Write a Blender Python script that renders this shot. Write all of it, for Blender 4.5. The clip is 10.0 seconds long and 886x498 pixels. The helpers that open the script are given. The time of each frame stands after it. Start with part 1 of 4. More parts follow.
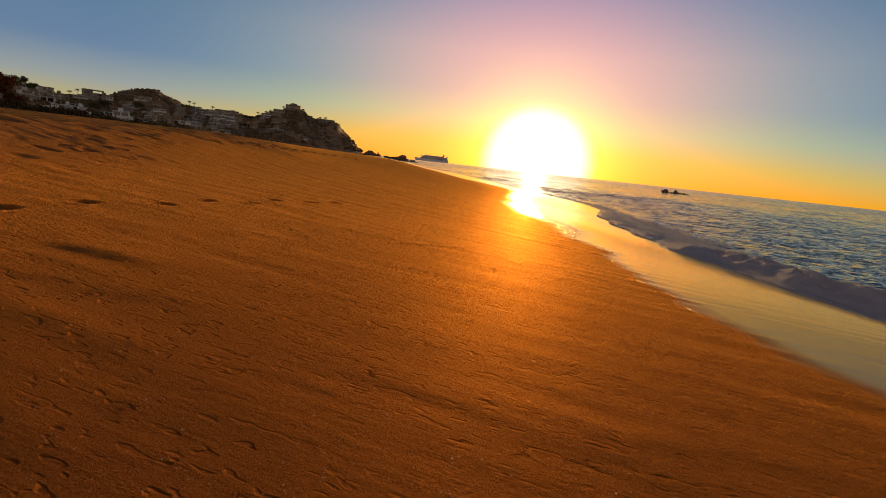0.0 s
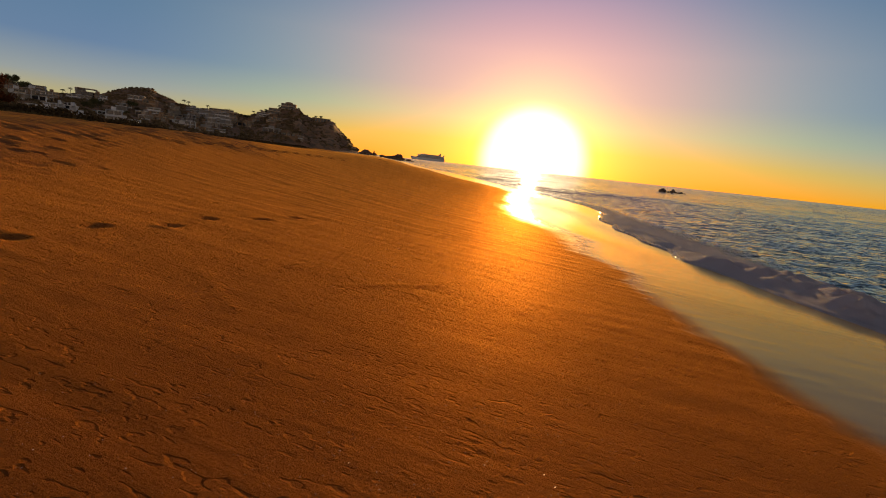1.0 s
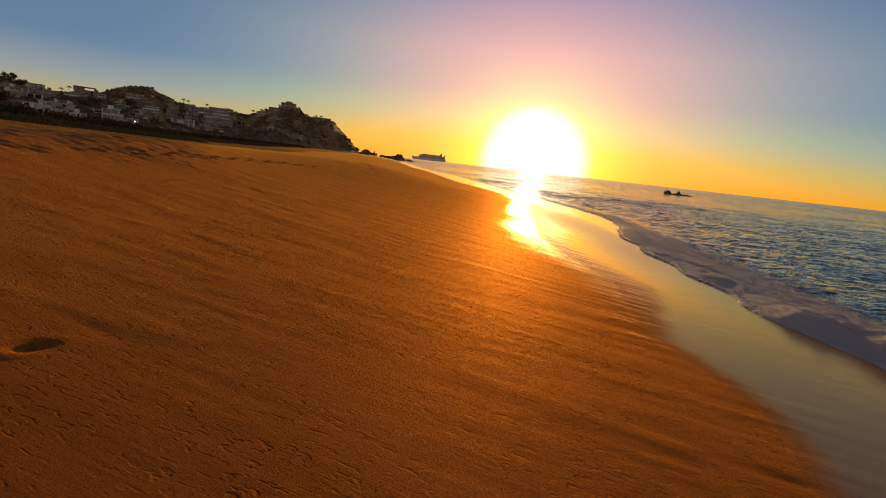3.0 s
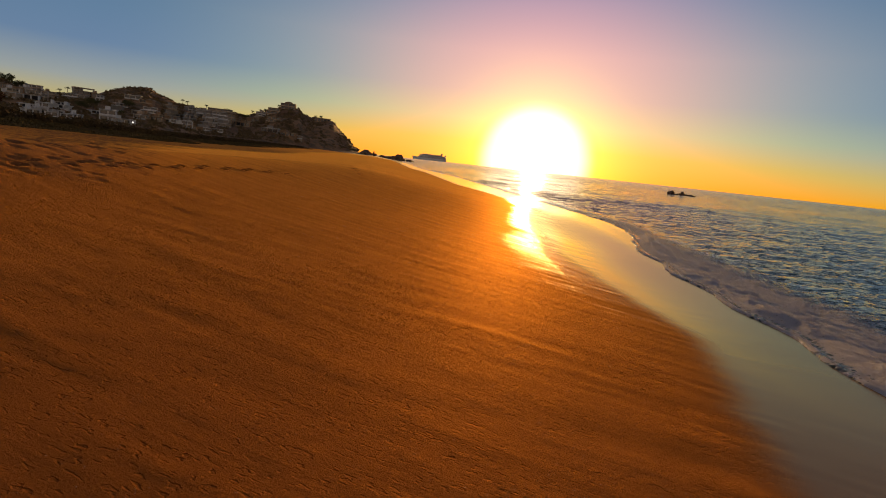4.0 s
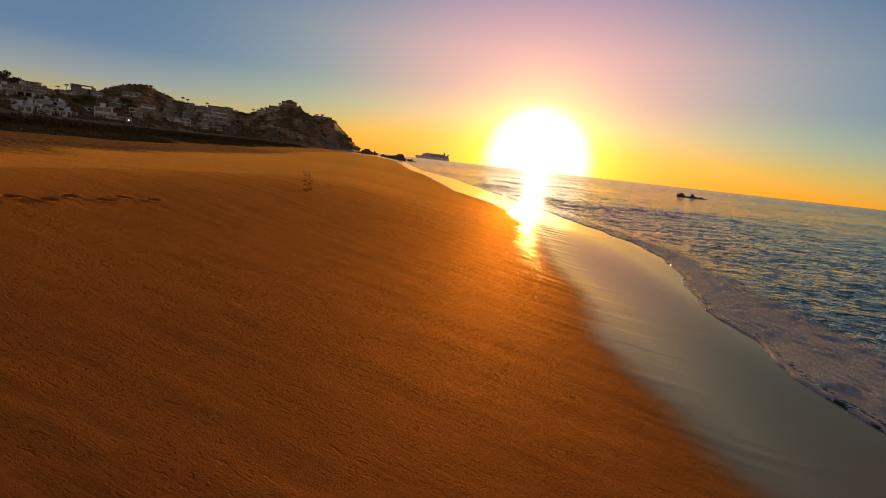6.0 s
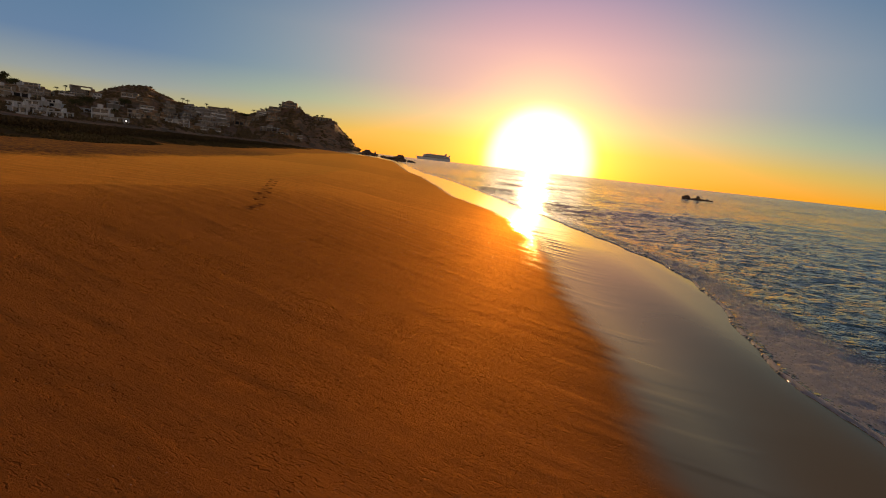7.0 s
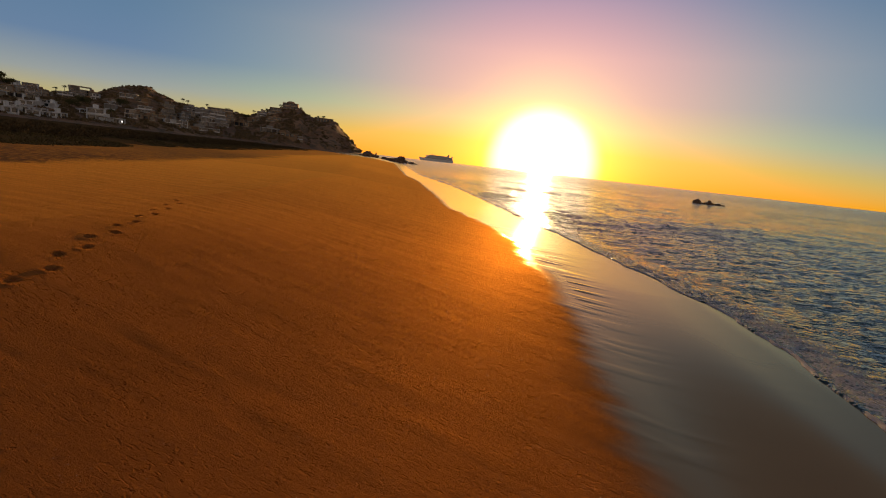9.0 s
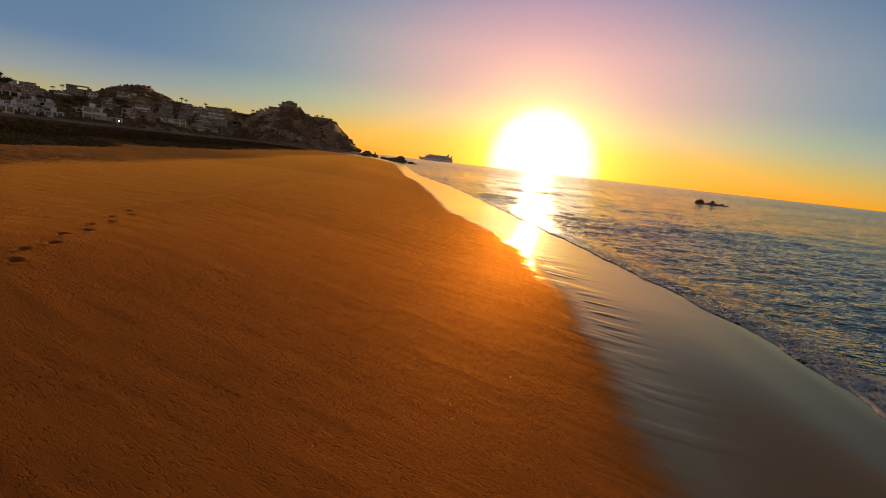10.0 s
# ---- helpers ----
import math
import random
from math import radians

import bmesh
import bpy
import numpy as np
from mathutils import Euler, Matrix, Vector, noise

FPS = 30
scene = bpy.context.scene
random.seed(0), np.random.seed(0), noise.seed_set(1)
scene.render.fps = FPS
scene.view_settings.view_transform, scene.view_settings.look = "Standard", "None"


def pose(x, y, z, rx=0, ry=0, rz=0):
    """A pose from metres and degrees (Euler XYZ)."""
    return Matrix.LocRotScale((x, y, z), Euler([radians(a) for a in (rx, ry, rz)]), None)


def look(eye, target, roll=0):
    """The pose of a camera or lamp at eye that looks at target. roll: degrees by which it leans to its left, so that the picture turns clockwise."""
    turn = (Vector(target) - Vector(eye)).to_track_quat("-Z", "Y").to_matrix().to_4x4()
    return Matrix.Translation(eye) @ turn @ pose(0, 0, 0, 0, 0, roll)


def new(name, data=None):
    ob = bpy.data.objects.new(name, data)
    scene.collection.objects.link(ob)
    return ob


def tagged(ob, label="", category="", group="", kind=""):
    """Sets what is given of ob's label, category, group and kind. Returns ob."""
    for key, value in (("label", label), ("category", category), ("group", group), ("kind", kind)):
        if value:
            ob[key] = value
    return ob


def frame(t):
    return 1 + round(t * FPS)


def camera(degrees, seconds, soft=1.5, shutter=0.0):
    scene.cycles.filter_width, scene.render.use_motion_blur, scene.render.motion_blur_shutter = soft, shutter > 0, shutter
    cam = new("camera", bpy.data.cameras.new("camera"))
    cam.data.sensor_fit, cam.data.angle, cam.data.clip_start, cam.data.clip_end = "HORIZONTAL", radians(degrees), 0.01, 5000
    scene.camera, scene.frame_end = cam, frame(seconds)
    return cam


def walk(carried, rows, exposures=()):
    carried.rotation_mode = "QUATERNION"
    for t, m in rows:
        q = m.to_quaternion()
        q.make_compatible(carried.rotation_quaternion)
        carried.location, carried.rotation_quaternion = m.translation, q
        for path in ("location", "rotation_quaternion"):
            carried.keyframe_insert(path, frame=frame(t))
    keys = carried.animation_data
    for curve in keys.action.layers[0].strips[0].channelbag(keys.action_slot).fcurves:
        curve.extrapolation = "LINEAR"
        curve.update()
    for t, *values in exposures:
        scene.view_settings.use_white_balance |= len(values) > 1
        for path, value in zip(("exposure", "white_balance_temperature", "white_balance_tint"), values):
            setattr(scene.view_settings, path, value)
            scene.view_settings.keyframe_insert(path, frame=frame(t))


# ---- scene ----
# ================= camera and its walk =================
cam = camera(82.0, 10.0, soft=0.95)
PATH = [
    (0, (0.000, 0.000, 2.500), (-0.067, 9.860, 0.834), 6.24),
    (0.5, (0.073, 0.876, 2.562), (0.034, 10.735, 0.889), 6.24),
    (1, (0.131, 1.814, 2.631), (0.131, 11.672, 0.952), 6.19),
    (1.5, (0.184, 2.838, 2.710), (0.172, 12.698, 1.039), 6.32),
    (2, (0.240, 3.971, 2.798), (0.231, 13.830, 1.126), 6.23),
    (2.5, (0.306, 5.227, 2.895), (0.295, 15.085, 1.216), 6.46),
    (4, (0.599, 9.801, 3.244), (0.566, 19.658, 1.558), 6.20),
    (4.5, (0.735, 11.590, 3.376), (0.699, 21.446, 1.687), 6.28),
    (5, (0.889, 13.493, 3.515), (0.845, 23.349, 1.822), 6.36),
    (5.5, (1.057, 15.494, 3.657), (0.994, 25.346, 1.945), 6.43),
    (7, (1.603, 21.808, 4.086), (1.495, 31.662, 2.390), 6.39),
    (7.5, (1.772, 23.900, 4.220), (1.643, 33.751, 2.506), 6.41),
    (8, (1.919, 25.913, 4.344), (1.769, 35.764, 2.632), 6.55),
    (8.5, (2.031, 27.795, 4.453), (1.865, 37.647, 2.750), 6.60),
    (9, (2.094, 29.488, 4.544), (1.933, 39.345, 2.864), 6.49),
    (9.5, (2.093, 30.930, 4.612), (1.930, 40.787, 2.931), 6.44),
    (10, (2.012, 32.052, 4.652), (1.860, 41.908, 2.964), 6.49),
]
walk(cam, [(t, look(eye, target, roll)) for t, eye, target, roll in PATH], exposures=[(0, 0.0), (10, 0.0)])

# ================= world and sun =================
SUN_AZ, SUN_EL = radians(8.7), radians(2.8)
GLOW_EL = radians(0.9)  # centre of the lens glare painted into the sky, lower than the sun
GLOW = Vector((math.sin(SUN_AZ) * math.cos(GLOW_EL), math.cos(SUN_AZ) * math.cos(GLOW_EL), math.sin(GLOW_EL)))
SUN = Vector((math.sin(SUN_AZ) * math.cos(SUN_EL), math.cos(SUN_AZ) * math.cos(SUN_EL), math.sin(SUN_EL)))


class Nodes:
    """A small writer of node trees."""

    def __init__(self, tree):
        self.tree = tree
        tree.nodes.clear()

    def link(self, a, b):
        self.tree.links.new(a, b)

    def value(self, socket, v):
        if isinstance(v, bpy.types.NodeSocket):
            self.link(v, socket)
        else:
            socket.default_value = v

    def math(self, op, a, b=0.0, c=0.0, clamp=False):
        n = self.tree.nodes.new("ShaderNodeMath")
        n.operation, n.use_clamp = op, clamp
        for s, v in zip(n.inputs, (a, b, c)):
            self.value(s, v)
        return n.outputs[0]

    def mix(self, f, a, b, blend="MIX"):
        n = self.tree.nodes.new("ShaderNodeMix")
        n.data_type, n.blend_type = "RGBA", blend
        self.value(n.inputs[0], f)
        for s, v in zip((n.inputs[6], n.inputs[7]), (a, b)):
            self.value(s, v if isinstance(v, bpy.types.NodeSocket) else (*v, 1.0))
        return n.outputs[2]

    def ramp(self, f, stops, mode="LINEAR"):
        n = self.tree.nodes.new("ShaderNodeValToRGB")
        n.color_ramp.interpolation = mode
        e = n.color_ramp.elements
        while len(e) < len(stops):
            e.new(0.5)
        for el, (p, c) in zip(e, stops):
            el.position, el.color = p, (*c, 1.0) if isinstance(c, tuple) else (c, c, c, 1.0)
        self.value(n.inputs[0], f)
        return n.outputs[0]

    def noise(self, scale, detail=4.0, rough=0.55, vec=None, kind="ShaderNodeTexNoise", stretch=None):
        n = self.tree.nodes.new(kind)
        n.inputs["Scale"].default_value = scale
        if kind == "ShaderNodeTexNoise":
            n.inputs["Detail"].default_value, n.inputs["Roughness"].default_value = detail, rough
        if vec is None:
            vec = self.place()
        if stretch:
            if len(stretch) > 3:
                m = self.tree.nodes.new("ShaderNodeMapping")
                m.inputs["Rotation"].default_value = (0, 0, stretch[3])
                self.link(vec, m.inputs[0])
                vec = m.outputs[0]
            m = self.tree.nodes.new("ShaderNodeMapping")
            m.inputs["Scale"].default_value = stretch[:3]
            self.link(vec, m.inputs[0])
            vec = m.outputs[0]
        self.link(vec, n.inputs["Vector"])
        return n.outputs[0]

    def place(self):
        return self.tree.nodes.new("ShaderNodeTexCoord").outputs["Object"]

    def bump(self, height, strength, distance, normal=None):
        n = self.tree.nodes.new("ShaderNodeBump")
        self.value(n.inputs["Strength"], strength)
        n.inputs["Distance"].default_value = distance
        self.link(height, n.inputs["Height"])
        if normal is not None:
            self.link(normal, n.inputs["Normal"])
        return n.outputs[0]

    def attribute(self, name):
        n = self.tree.nodes.new("ShaderNodeAttribute")
        n.attribute_name = name
        return n.outputs["Fac"]

    def bsdf(self, **v):
        n = self.tree.nodes.new("ShaderNodeBsdfPrincipled")
        names = dict(color="Base Color", rough="Roughness", metal="Metallic", normal="Normal", spec="Specular IOR Level",
                     ior="IOR", glow="Emission Color", power="Emission Strength", trans="Transmission Weight", sub="Subsurface Weight", tint="Specular Tint")
        for k, x in v.items():
            s = n.inputs[names[k]]
            self.value(s, (*x, 1.0) if isinstance(x, tuple) and len(x) == 3 and s.type == "RGBA" else x)
        return n.outputs[0]

    def done(self, shader, kind="ShaderNodeOutputMaterial"):
        o = self.tree.nodes.new(kind)
        self.link(shader, o.inputs["Surface"])


def make_world():
    w = bpy.data.worlds.new("sky")
    scene.world = w
    w.use_nodes = True
    n = Nodes(w.node_tree)
    way = w.node_tree.nodes.new("ShaderNodeTexCoord").outputs["Generated"]
    sky = w.node_tree.nodes.new("ShaderNodeTexSky")
    sky.sky_type, sky.sun_disc = "NISHITA", False
    sky.sun_elevation, sky.sun_rotation, sky.dust_density, sky.air_density, sky.ozone_density = SUN_EL, SUN_AZ, 0.5, 1.0, 4.0
    n.link(way, sky.inputs[0])
    sep = w.node_tree.nodes.new("ShaderNodeSeparateXYZ")
    n.link(way, sep.inputs[0])
    dot = w.node_tree.nodes.new("ShaderNodeVectorMath")
    dot.operation = "DOT_PRODUCT"
    n.link(way, dot.inputs[0])
    dot.inputs[1].default_value = GLOW
    ang = n.math("MULTIPLY", n.math("ARCCOSINE", n.math("MINIMUM", dot.outputs["Value"], 0.999999)), 57.2958)
    el = n.math("MULTIPLY", n.math("ARCSINE", sep.outputs[2]), 57.2958)
    # dusk bands: towards the sun and away from it
    up = n.math("DIVIDE", n.math("MAXIMUM", el, 0.0), 60.0, clamp=True)
    near = n.ramp(up, [(0.0, (0.98, 0.30, 0.002)), (0.042, (0.64, 0.41, 0.002)), (0.083, (0.40, 0.46, 0.17)), (0.133, (0.33, 0.365, 0.264)), (0.2, (0.37, 0.36, 0.30)), (0.30, (0.17, 0.25, 0.32)), (0.37, (0.11, 0.10, 0.095)), (0.5, (0.085, 0.08, 0.085)), (1.0, (0.06, 0.065, 0.085))])
    far = n.ramp(up, [(0.0, (0.66, 0.325, 0.003)), (0.033, (0.45, 0.35, 0.12)), (0.067, (0.27, 0.275, 0.27)), (0.12, (0.11, 0.16, 0.265)), (0.2, (0.09, 0.15, 0.225)), (0.30, (0.06, 0.11, 0.18)), (0.37, (0.10, 0.095, 0.09)), (0.5, (0.085, 0.08, 0.085)), (1.0, (0.06, 0.065, 0.085))])
    back = n.ramp(up, [(0.0, (1.0, 0.66, 0.45)), (0.12, (0.62, 0.47, 0.38)), (0.35, (0.18, 0.145, 0.12)), (0.5, (0.085, 0.08, 0.085)), (1.0, (0.06, 0.065, 0.085))])
    side = n.ramp(n.math("DIVIDE", ang, 180.0), [(0.05, 0.0), (0.25, 1.0)], "EASE")
    far = n.mix(n.ramp(n.math("DIVIDE", ang, 180.0), [(0.36, 0.0), (0.62, 1.0)], "EASE"), far, back)
    base = n.mix(side, near, far)
    # brightness round the sun: lens bloom, put into the sky as halos
    def halo(power, width, colour, shape=1.0):
        f = n.math("MULTIPLY", n.math("POWER", 2.718, n.math("MULTIPLY", n.math("POWER", n.math("DIVIDE", ang, width), shape), -1.0)), power)
        return n.mix(f, (0, 0, 0), colour)
    total = base
    for power, width, colour, shape in ((1.0, 5.6, (0.9, 0.95, 1.1), 8.0), (1.0, 1.4, (10.0, 9.0, 6.0), 2.0), (1.0, 8.0, (0.60, 0.56, 0.004), 2.8), (1.0, 13.0, (0.10, 0.01, 0.004), 3.0), (1.0, 19.0, (0.46, 0.012, 0.006), 3.0)):
        total = n.mix(1.0, total, halo(power, width, colour, shape), "ADD")
    a = w.node_tree.nodes.new("ShaderNodeBackground")
    n.link(sky.outputs[0], a.inputs[0])
    a.inputs[1].default_value = 0.05
    b = w.node_tree.nodes.new("ShaderNodeBackground")
    n.link(total, b.inputs[0])
    b.inputs[1].default_value = 1.0
    s = w.node_tree.nodes.new("ShaderNodeAddShader")
    n.link(a.outputs[0], s.inputs[0])
    n.link(b.outputs[0], s.inputs[1])
    n.done(s.outputs[0], "ShaderNodeOutputWorld")


make_world()
sun_data = bpy.data.lights.new("sun", "SUN")
sun_data.energy, sun_data.angle, sun_data.color = 4.4, radians(0.6), (1.0, 0.56, 0.20)
sun = new("sun", sun_data)
sun.matrix_world = look(SUN * 100, (0, 0, 0))


# ================= materials =================
def material(name):
    m = bpy.data.materials.new(name)
    m.use_nodes = True
    return m, Nodes(m.node_tree)


def make_sand():
    m, n = material("sand")
    wet, damp, dry, scrub, pale = (n.attribute(k) for k in ("wet", "damp", "dry", "scrub", "pale"))
    bare = n.math("MULTIPLY", n.math("POWER", n.math("SUBTRACT", 1.0, wet), 2.0), n.math("SUBTRACT", 1.0, n.math("MULTIPLY", damp, 0.7)))
    grain = n.noise(260.0, 3.0, 0.75)
    coarse = n.noise(46.0, 5.0, 0.7)
    patch = n.noise(0.9, 4.0, 0.6, stretch=(0.35, 1.0, 1.0, 0.3))
    tone = n.mix(n.ramp(patch, [(0.35, 0.0), (0.7, 1.0)]), (0.215, 0.058, 0.014), (0.29, 0.083, 0.021))
    tone = n.mix(n.math("MULTIPLY", n.ramp(grain, [(0.45, 0.0), (0.7, 1.0)]), 0.75), tone, (0.52, 0.19, 0.042))
    tone = n.mix(n.math("MULTIPLY", n.ramp(coarse, [(0.54, 0.0), (0.75, 1.0)]), 0.5), tone, (0.09, 0.036, 0.012))
    tone = n.mix(n.math("MULTIPLY", pale, 0.2), tone, (0.26, 0.11, 0.04))
    tone = n.mix(n.math("MULTIPLY", dry, 0.6), tone, (0.21, 0.115, 0.07))
    litter = n.noise(1.7, 6.0, 0.7)
    tone = n.mix(n.math("MULTIPLY", scrub, n.ramp(litter, [(0.3, 0.75), (0.7, 1.0)])), tone, (0.07, 0.056, 0.026))
    soaked = n.mix(n.math("POWER", wet, 1.2), tone, (0.20, 0.115, 0.05))
    streak = n.noise(9.0, 4.0, 0.6, stretch=(0.14, 1.0, 1.0, 0.3))
    pits = n.ramp(n.noise(24.0, 1.0, 0.5, stretch=(0.42, 1.0, 1.0, 0.3)), [(0.60, 1.0), (0.68, 0.0)])
    tracts = n.ramp(n.noise(1.3, 3.0, 0.6, stretch=(0.6, 1.0, 1.0, 0.3)), [(0.38, 0.2), (0.55, 1.0)])
    h = n.bump(grain, n.math("MULTIPLY", bare, 1.0), 0.010)
    h = n.bump(coarse, n.math("MULTIPLY", bare, 1.0), 0.013, h)
    h = n.bump(pits, n.math("MULTIPLY", bare, tracts), 0.03, h)
    h = n.bump(streak, n.math("ADD", n.math("MULTIPLY", bare, 0.6), 0.01), 0.03, h)
    rough = n.math("ADD", n.math("MULTIPLY", bare, 0.3), n.math("ADD", 0.11, n.math("MULTIPLY", patch, 0.06)))
    t = m.node_tree.nodes
    body = n.bsdf(color=soaked, rough=0.95, normal=h, spec=0.0)
    sheen, film = t.new("ShaderNodeBsdfGlossy"), t.new("ShaderNodeBsdfGlossy")
    sheen.inputs["Color"].default_value, sheen.inputs["Roughness"].default_value = (1.0, 0.44, 0.066, 1), 0.64
    film.inputs["Color"].default_value = (1.0, 0.86, 0.56, 1)
    n.link(rough, film.inputs["Roughness"])
    fres, flat = t.new("ShaderNodeFresnel"), t.new("ShaderNodeFresnel")
    fres.inputs[0].default_value, flat.inputs[0].default_value = 1.5, 1.33
    for k in (sheen, film, fres):
        n.link(h, k.inputs["Normal"])
    a, b = t.new("ShaderNodeMixShader"), t.new("ShaderNodeMixShader")
    gloss = n.math("ADD", 0.034, n.math("MULTIPLY", n.math("POWER", flat.outputs[0], 1.4), 1.15, clamp=True))
    n.value(a.inputs[0], n.math("MULTIPLY", gloss, n.math("SUBTRACT", 1.0, n.math("MAXIMUM", n.math("MAXIMUM", scrub, wet), n.math("MULTIPLY", dry, 0.5)))))
    n.link(body, a.inputs[1])
    n.link(sheen.outputs[0], a.inputs[2])
    # standing film on the wet strip; the damp strip above it shines at a low angle only
    low = n.math("MULTIPLY", n.ramp(flat.outputs[0], [(0.36, 0.0), (0.64, 0.9)]), damp)
    n.value(b.inputs[0], n.math("MAXIMUM", low, n.math("MULTIPLY", n.math("MULTIPLY", fres.outputs[0], 1.15, clamp=True), n.math("POWER", wet, 1.3))))
    n.link(a.outputs[0], b.inputs[1])
    n.link(film.outputs[0], b.inputs[2])
    n.done(b.outputs[0])
    return m


def make_sea():
    m, n = material("sea_water")
    foam = n.attribute("foam")
    lace = n.noise(13.0, 6.0, 0.75, stretch=(1.0, 0.6, 1.0, 0.3))
    cells = n.noise(11.0, kind="ShaderNodeTexVoronoi", stretch=(1.0, 0.7, 1.0))
    bub = n.noise(60.0, 3.0, 0.7)
    web = n.math("ADD", n.math("MULTIPLY", cells, 0.7), n.math("MULTIPLY", lace, 0.6))
    f = n.math("MULTIPLY", n.math("SUBTRACT", n.math("ADD", web, n.math("MULTIPLY", foam, 1.6)), 1.0), 4.0, clamp=True)
    f = n.math("MULTIPLY", f, n.math("MULTIPLY", foam, 5.0, clamp=True))
    chop = n.noise(3.6, 3.0, 0.55, stretch=(0.6, 1.0, 1.0, -0.2))
    swell = n.noise(0.22, 4.0, 0.6, stretch=(0.5, 1.0, 1.0, -0.3))
    wide = n.noise(0.02, 4.0, 0.6, stretch=(1.0, 0.5, 1.0))
    h = n.bump(swell, 0.9, 0.5)
    h = n.bump(n.noise(1.1, 3.0, 0.55, stretch=(0.55, 1.0, 1.0, -0.2)), 0.9, 0.34, h)
    h = n.bump(chop, n.math("ADD", 0.7, n.math("MULTIPLY", wide, 0.45)), 0.16, h)
    water = n.bsdf(color=(0.010, 0.036, 0.042), rough=n.math("ADD", 0.06, n.math("MULTIPLY", n.attribute("far"), 0.10)), normal=h, ior=1.33)
    hf = n.bump(bub, 0.8, 0.03, n.bump(n.noise(12.0, 4.0, 0.75), 1.0, 0.11))
    dense = n.bsdf(color=(0.93, 0.92, 0.99), rough=0.75, normal=hf)
    thin = m.node_tree.nodes.new("ShaderNodeBsdfTranslucent")
    thin.inputs[0].default_value = (0.92, 0.9, 0.92, 1)
    both = m.node_tree.nodes.new("ShaderNodeMixShader")
    both.inputs[0].default_value = 0.5
    n.link(dense, both.inputs[1])
    n.link(thin.outputs[0], both.inputs[2])
    white = both.outputs[0]
    mix = m.node_tree.nodes.new("ShaderNodeMixShader")
    n.value(mix.inputs[0], f)
    n.link(water, mix.inputs[1])
    n.link(white, mix.inputs[2])
    n.done(mix.outputs[0])
    return m


def make_rock(name="rock", a=(0.13, 0.075, 0.045), b=(0.24, 0.15, 0.09), scale=0.25):
    m, n = material(name)
    big = n.noise(scale, 6.0, 0.65)
    bands = n.noise(scale * 3, 4.0, 0.6, stretch=(0.4, 0.4, 2.5))
    col = n.mix(n.ramp(big, [(0.35, 0.0), (0.68, 1.0)]), a, b)
    col = n.mix(n.math("MULTIPLY", bands, 0.5), col, (a[0] * 0.5, a[1] * 0.5, a[2] * 0.5))
    n.done(n.bsdf(color=col, rough=0.85, normal=n.bump(big, 0.8, 0.6 / scale * 0.25)))
    return m


def make_hill():
    m, n = material("hill_ground")
    big = n.noise(0.02, 6.0, 0.65)
    mid = n.noise(0.12, 6.0, 0.7)
    col = n.mix(n.ramp(big, [(0.38, 0.0), (0.62, 1.0)]), (0.22, 0.10, 0.04), (0.36, 0.19, 0.08))
    col = n.mix(n.ramp(mid, [(0.45, 0.0), (0.6, 1.0)]), col, (0.12, 0.08, 0.033))
    n.done(n.bsdf(color=col, rough=0.9, normal=n.bump(mid, 0.8, 3.0)))
    return m


SAND, SEA, ROCK, HILL = make_sand(), make_sea(), make_rock(), make_hill()


# ================= shapes of the ground =================
def lattice(seed):
    return np.random.RandomState(seed).rand(256, 256)


def value_noise(x, y, seed=0):
    """Smooth noise between -1 and 1."""
    g = lattice(seed)
    xi, yi = np.floor(x).astype(int), np.floor(y).astype(int)
    fx, fy = x - xi, y - yi
    fx, fy = fx * fx * (3 - 2 * fx), fy * fy * (3 - 2 * fy)
    a, b = g[xi % 256, yi % 256], g[(xi + 1) % 256, yi % 256]
    c, d = g[xi % 256, (yi + 1) % 256], g[(xi + 1) % 256, (yi + 1) % 256]
    return 2 * ((a * (1 - fx) + b * fx) * (1 - fy) + (c * (1 - fx) + d * fx) * fy) - 1


def fractal(x, y, octaves, seed=0, gain=0.5):
    total, amp = 0.0, 1.0
    for k in range(octaves):
        total = total + amp * value_noise(x * 2 ** k + 17.3 * k, y * 2 ** k + 9.1 * k, seed + k)
        amp *= gain
    return total


def smooth(a, b, x):
    k = np.clip((x - a) / (b - a), 0, 1)
    return k * k * (3 - 2 * k)


def shore(y):
    """x of the still waterline."""
    return np.interp(y, (-400, 0, 30, 50, 58, 66, 85, 131, 175, 330, 480, 640, 760, 900), (30, 10.8, 11.0, 12.3, 11.6, 10.4, 7.8, 0.8, -9.4, -31, -50, -95, -128, -300))


def wash(y):
    """x of the edge to which the last wave ran up."""
    e = np.interp(y, (-400, 6, 10, 14, 18, 20, 22, 26, 30, 34, 37, 40, 44, 48, 52, 58, 66, 85, 131, 175, 330, 480, 640, 900), (30, 8.4, 8.1, 7.95, 7.9, 8.1, 8.4, 8.75, 9.1, 9.75, 10.6, 11.5, 12.4, 12.8, 12.4, 11.5, 10.3, 7.6, 0.5, -9.8, -31.5, -50.5, -95.5, -300.5))
    return e + 0.16 * fractal(y / 1.9, y * 0 + 3.3, 4, 5) + 0.1 * np.sin(y * 1.3)


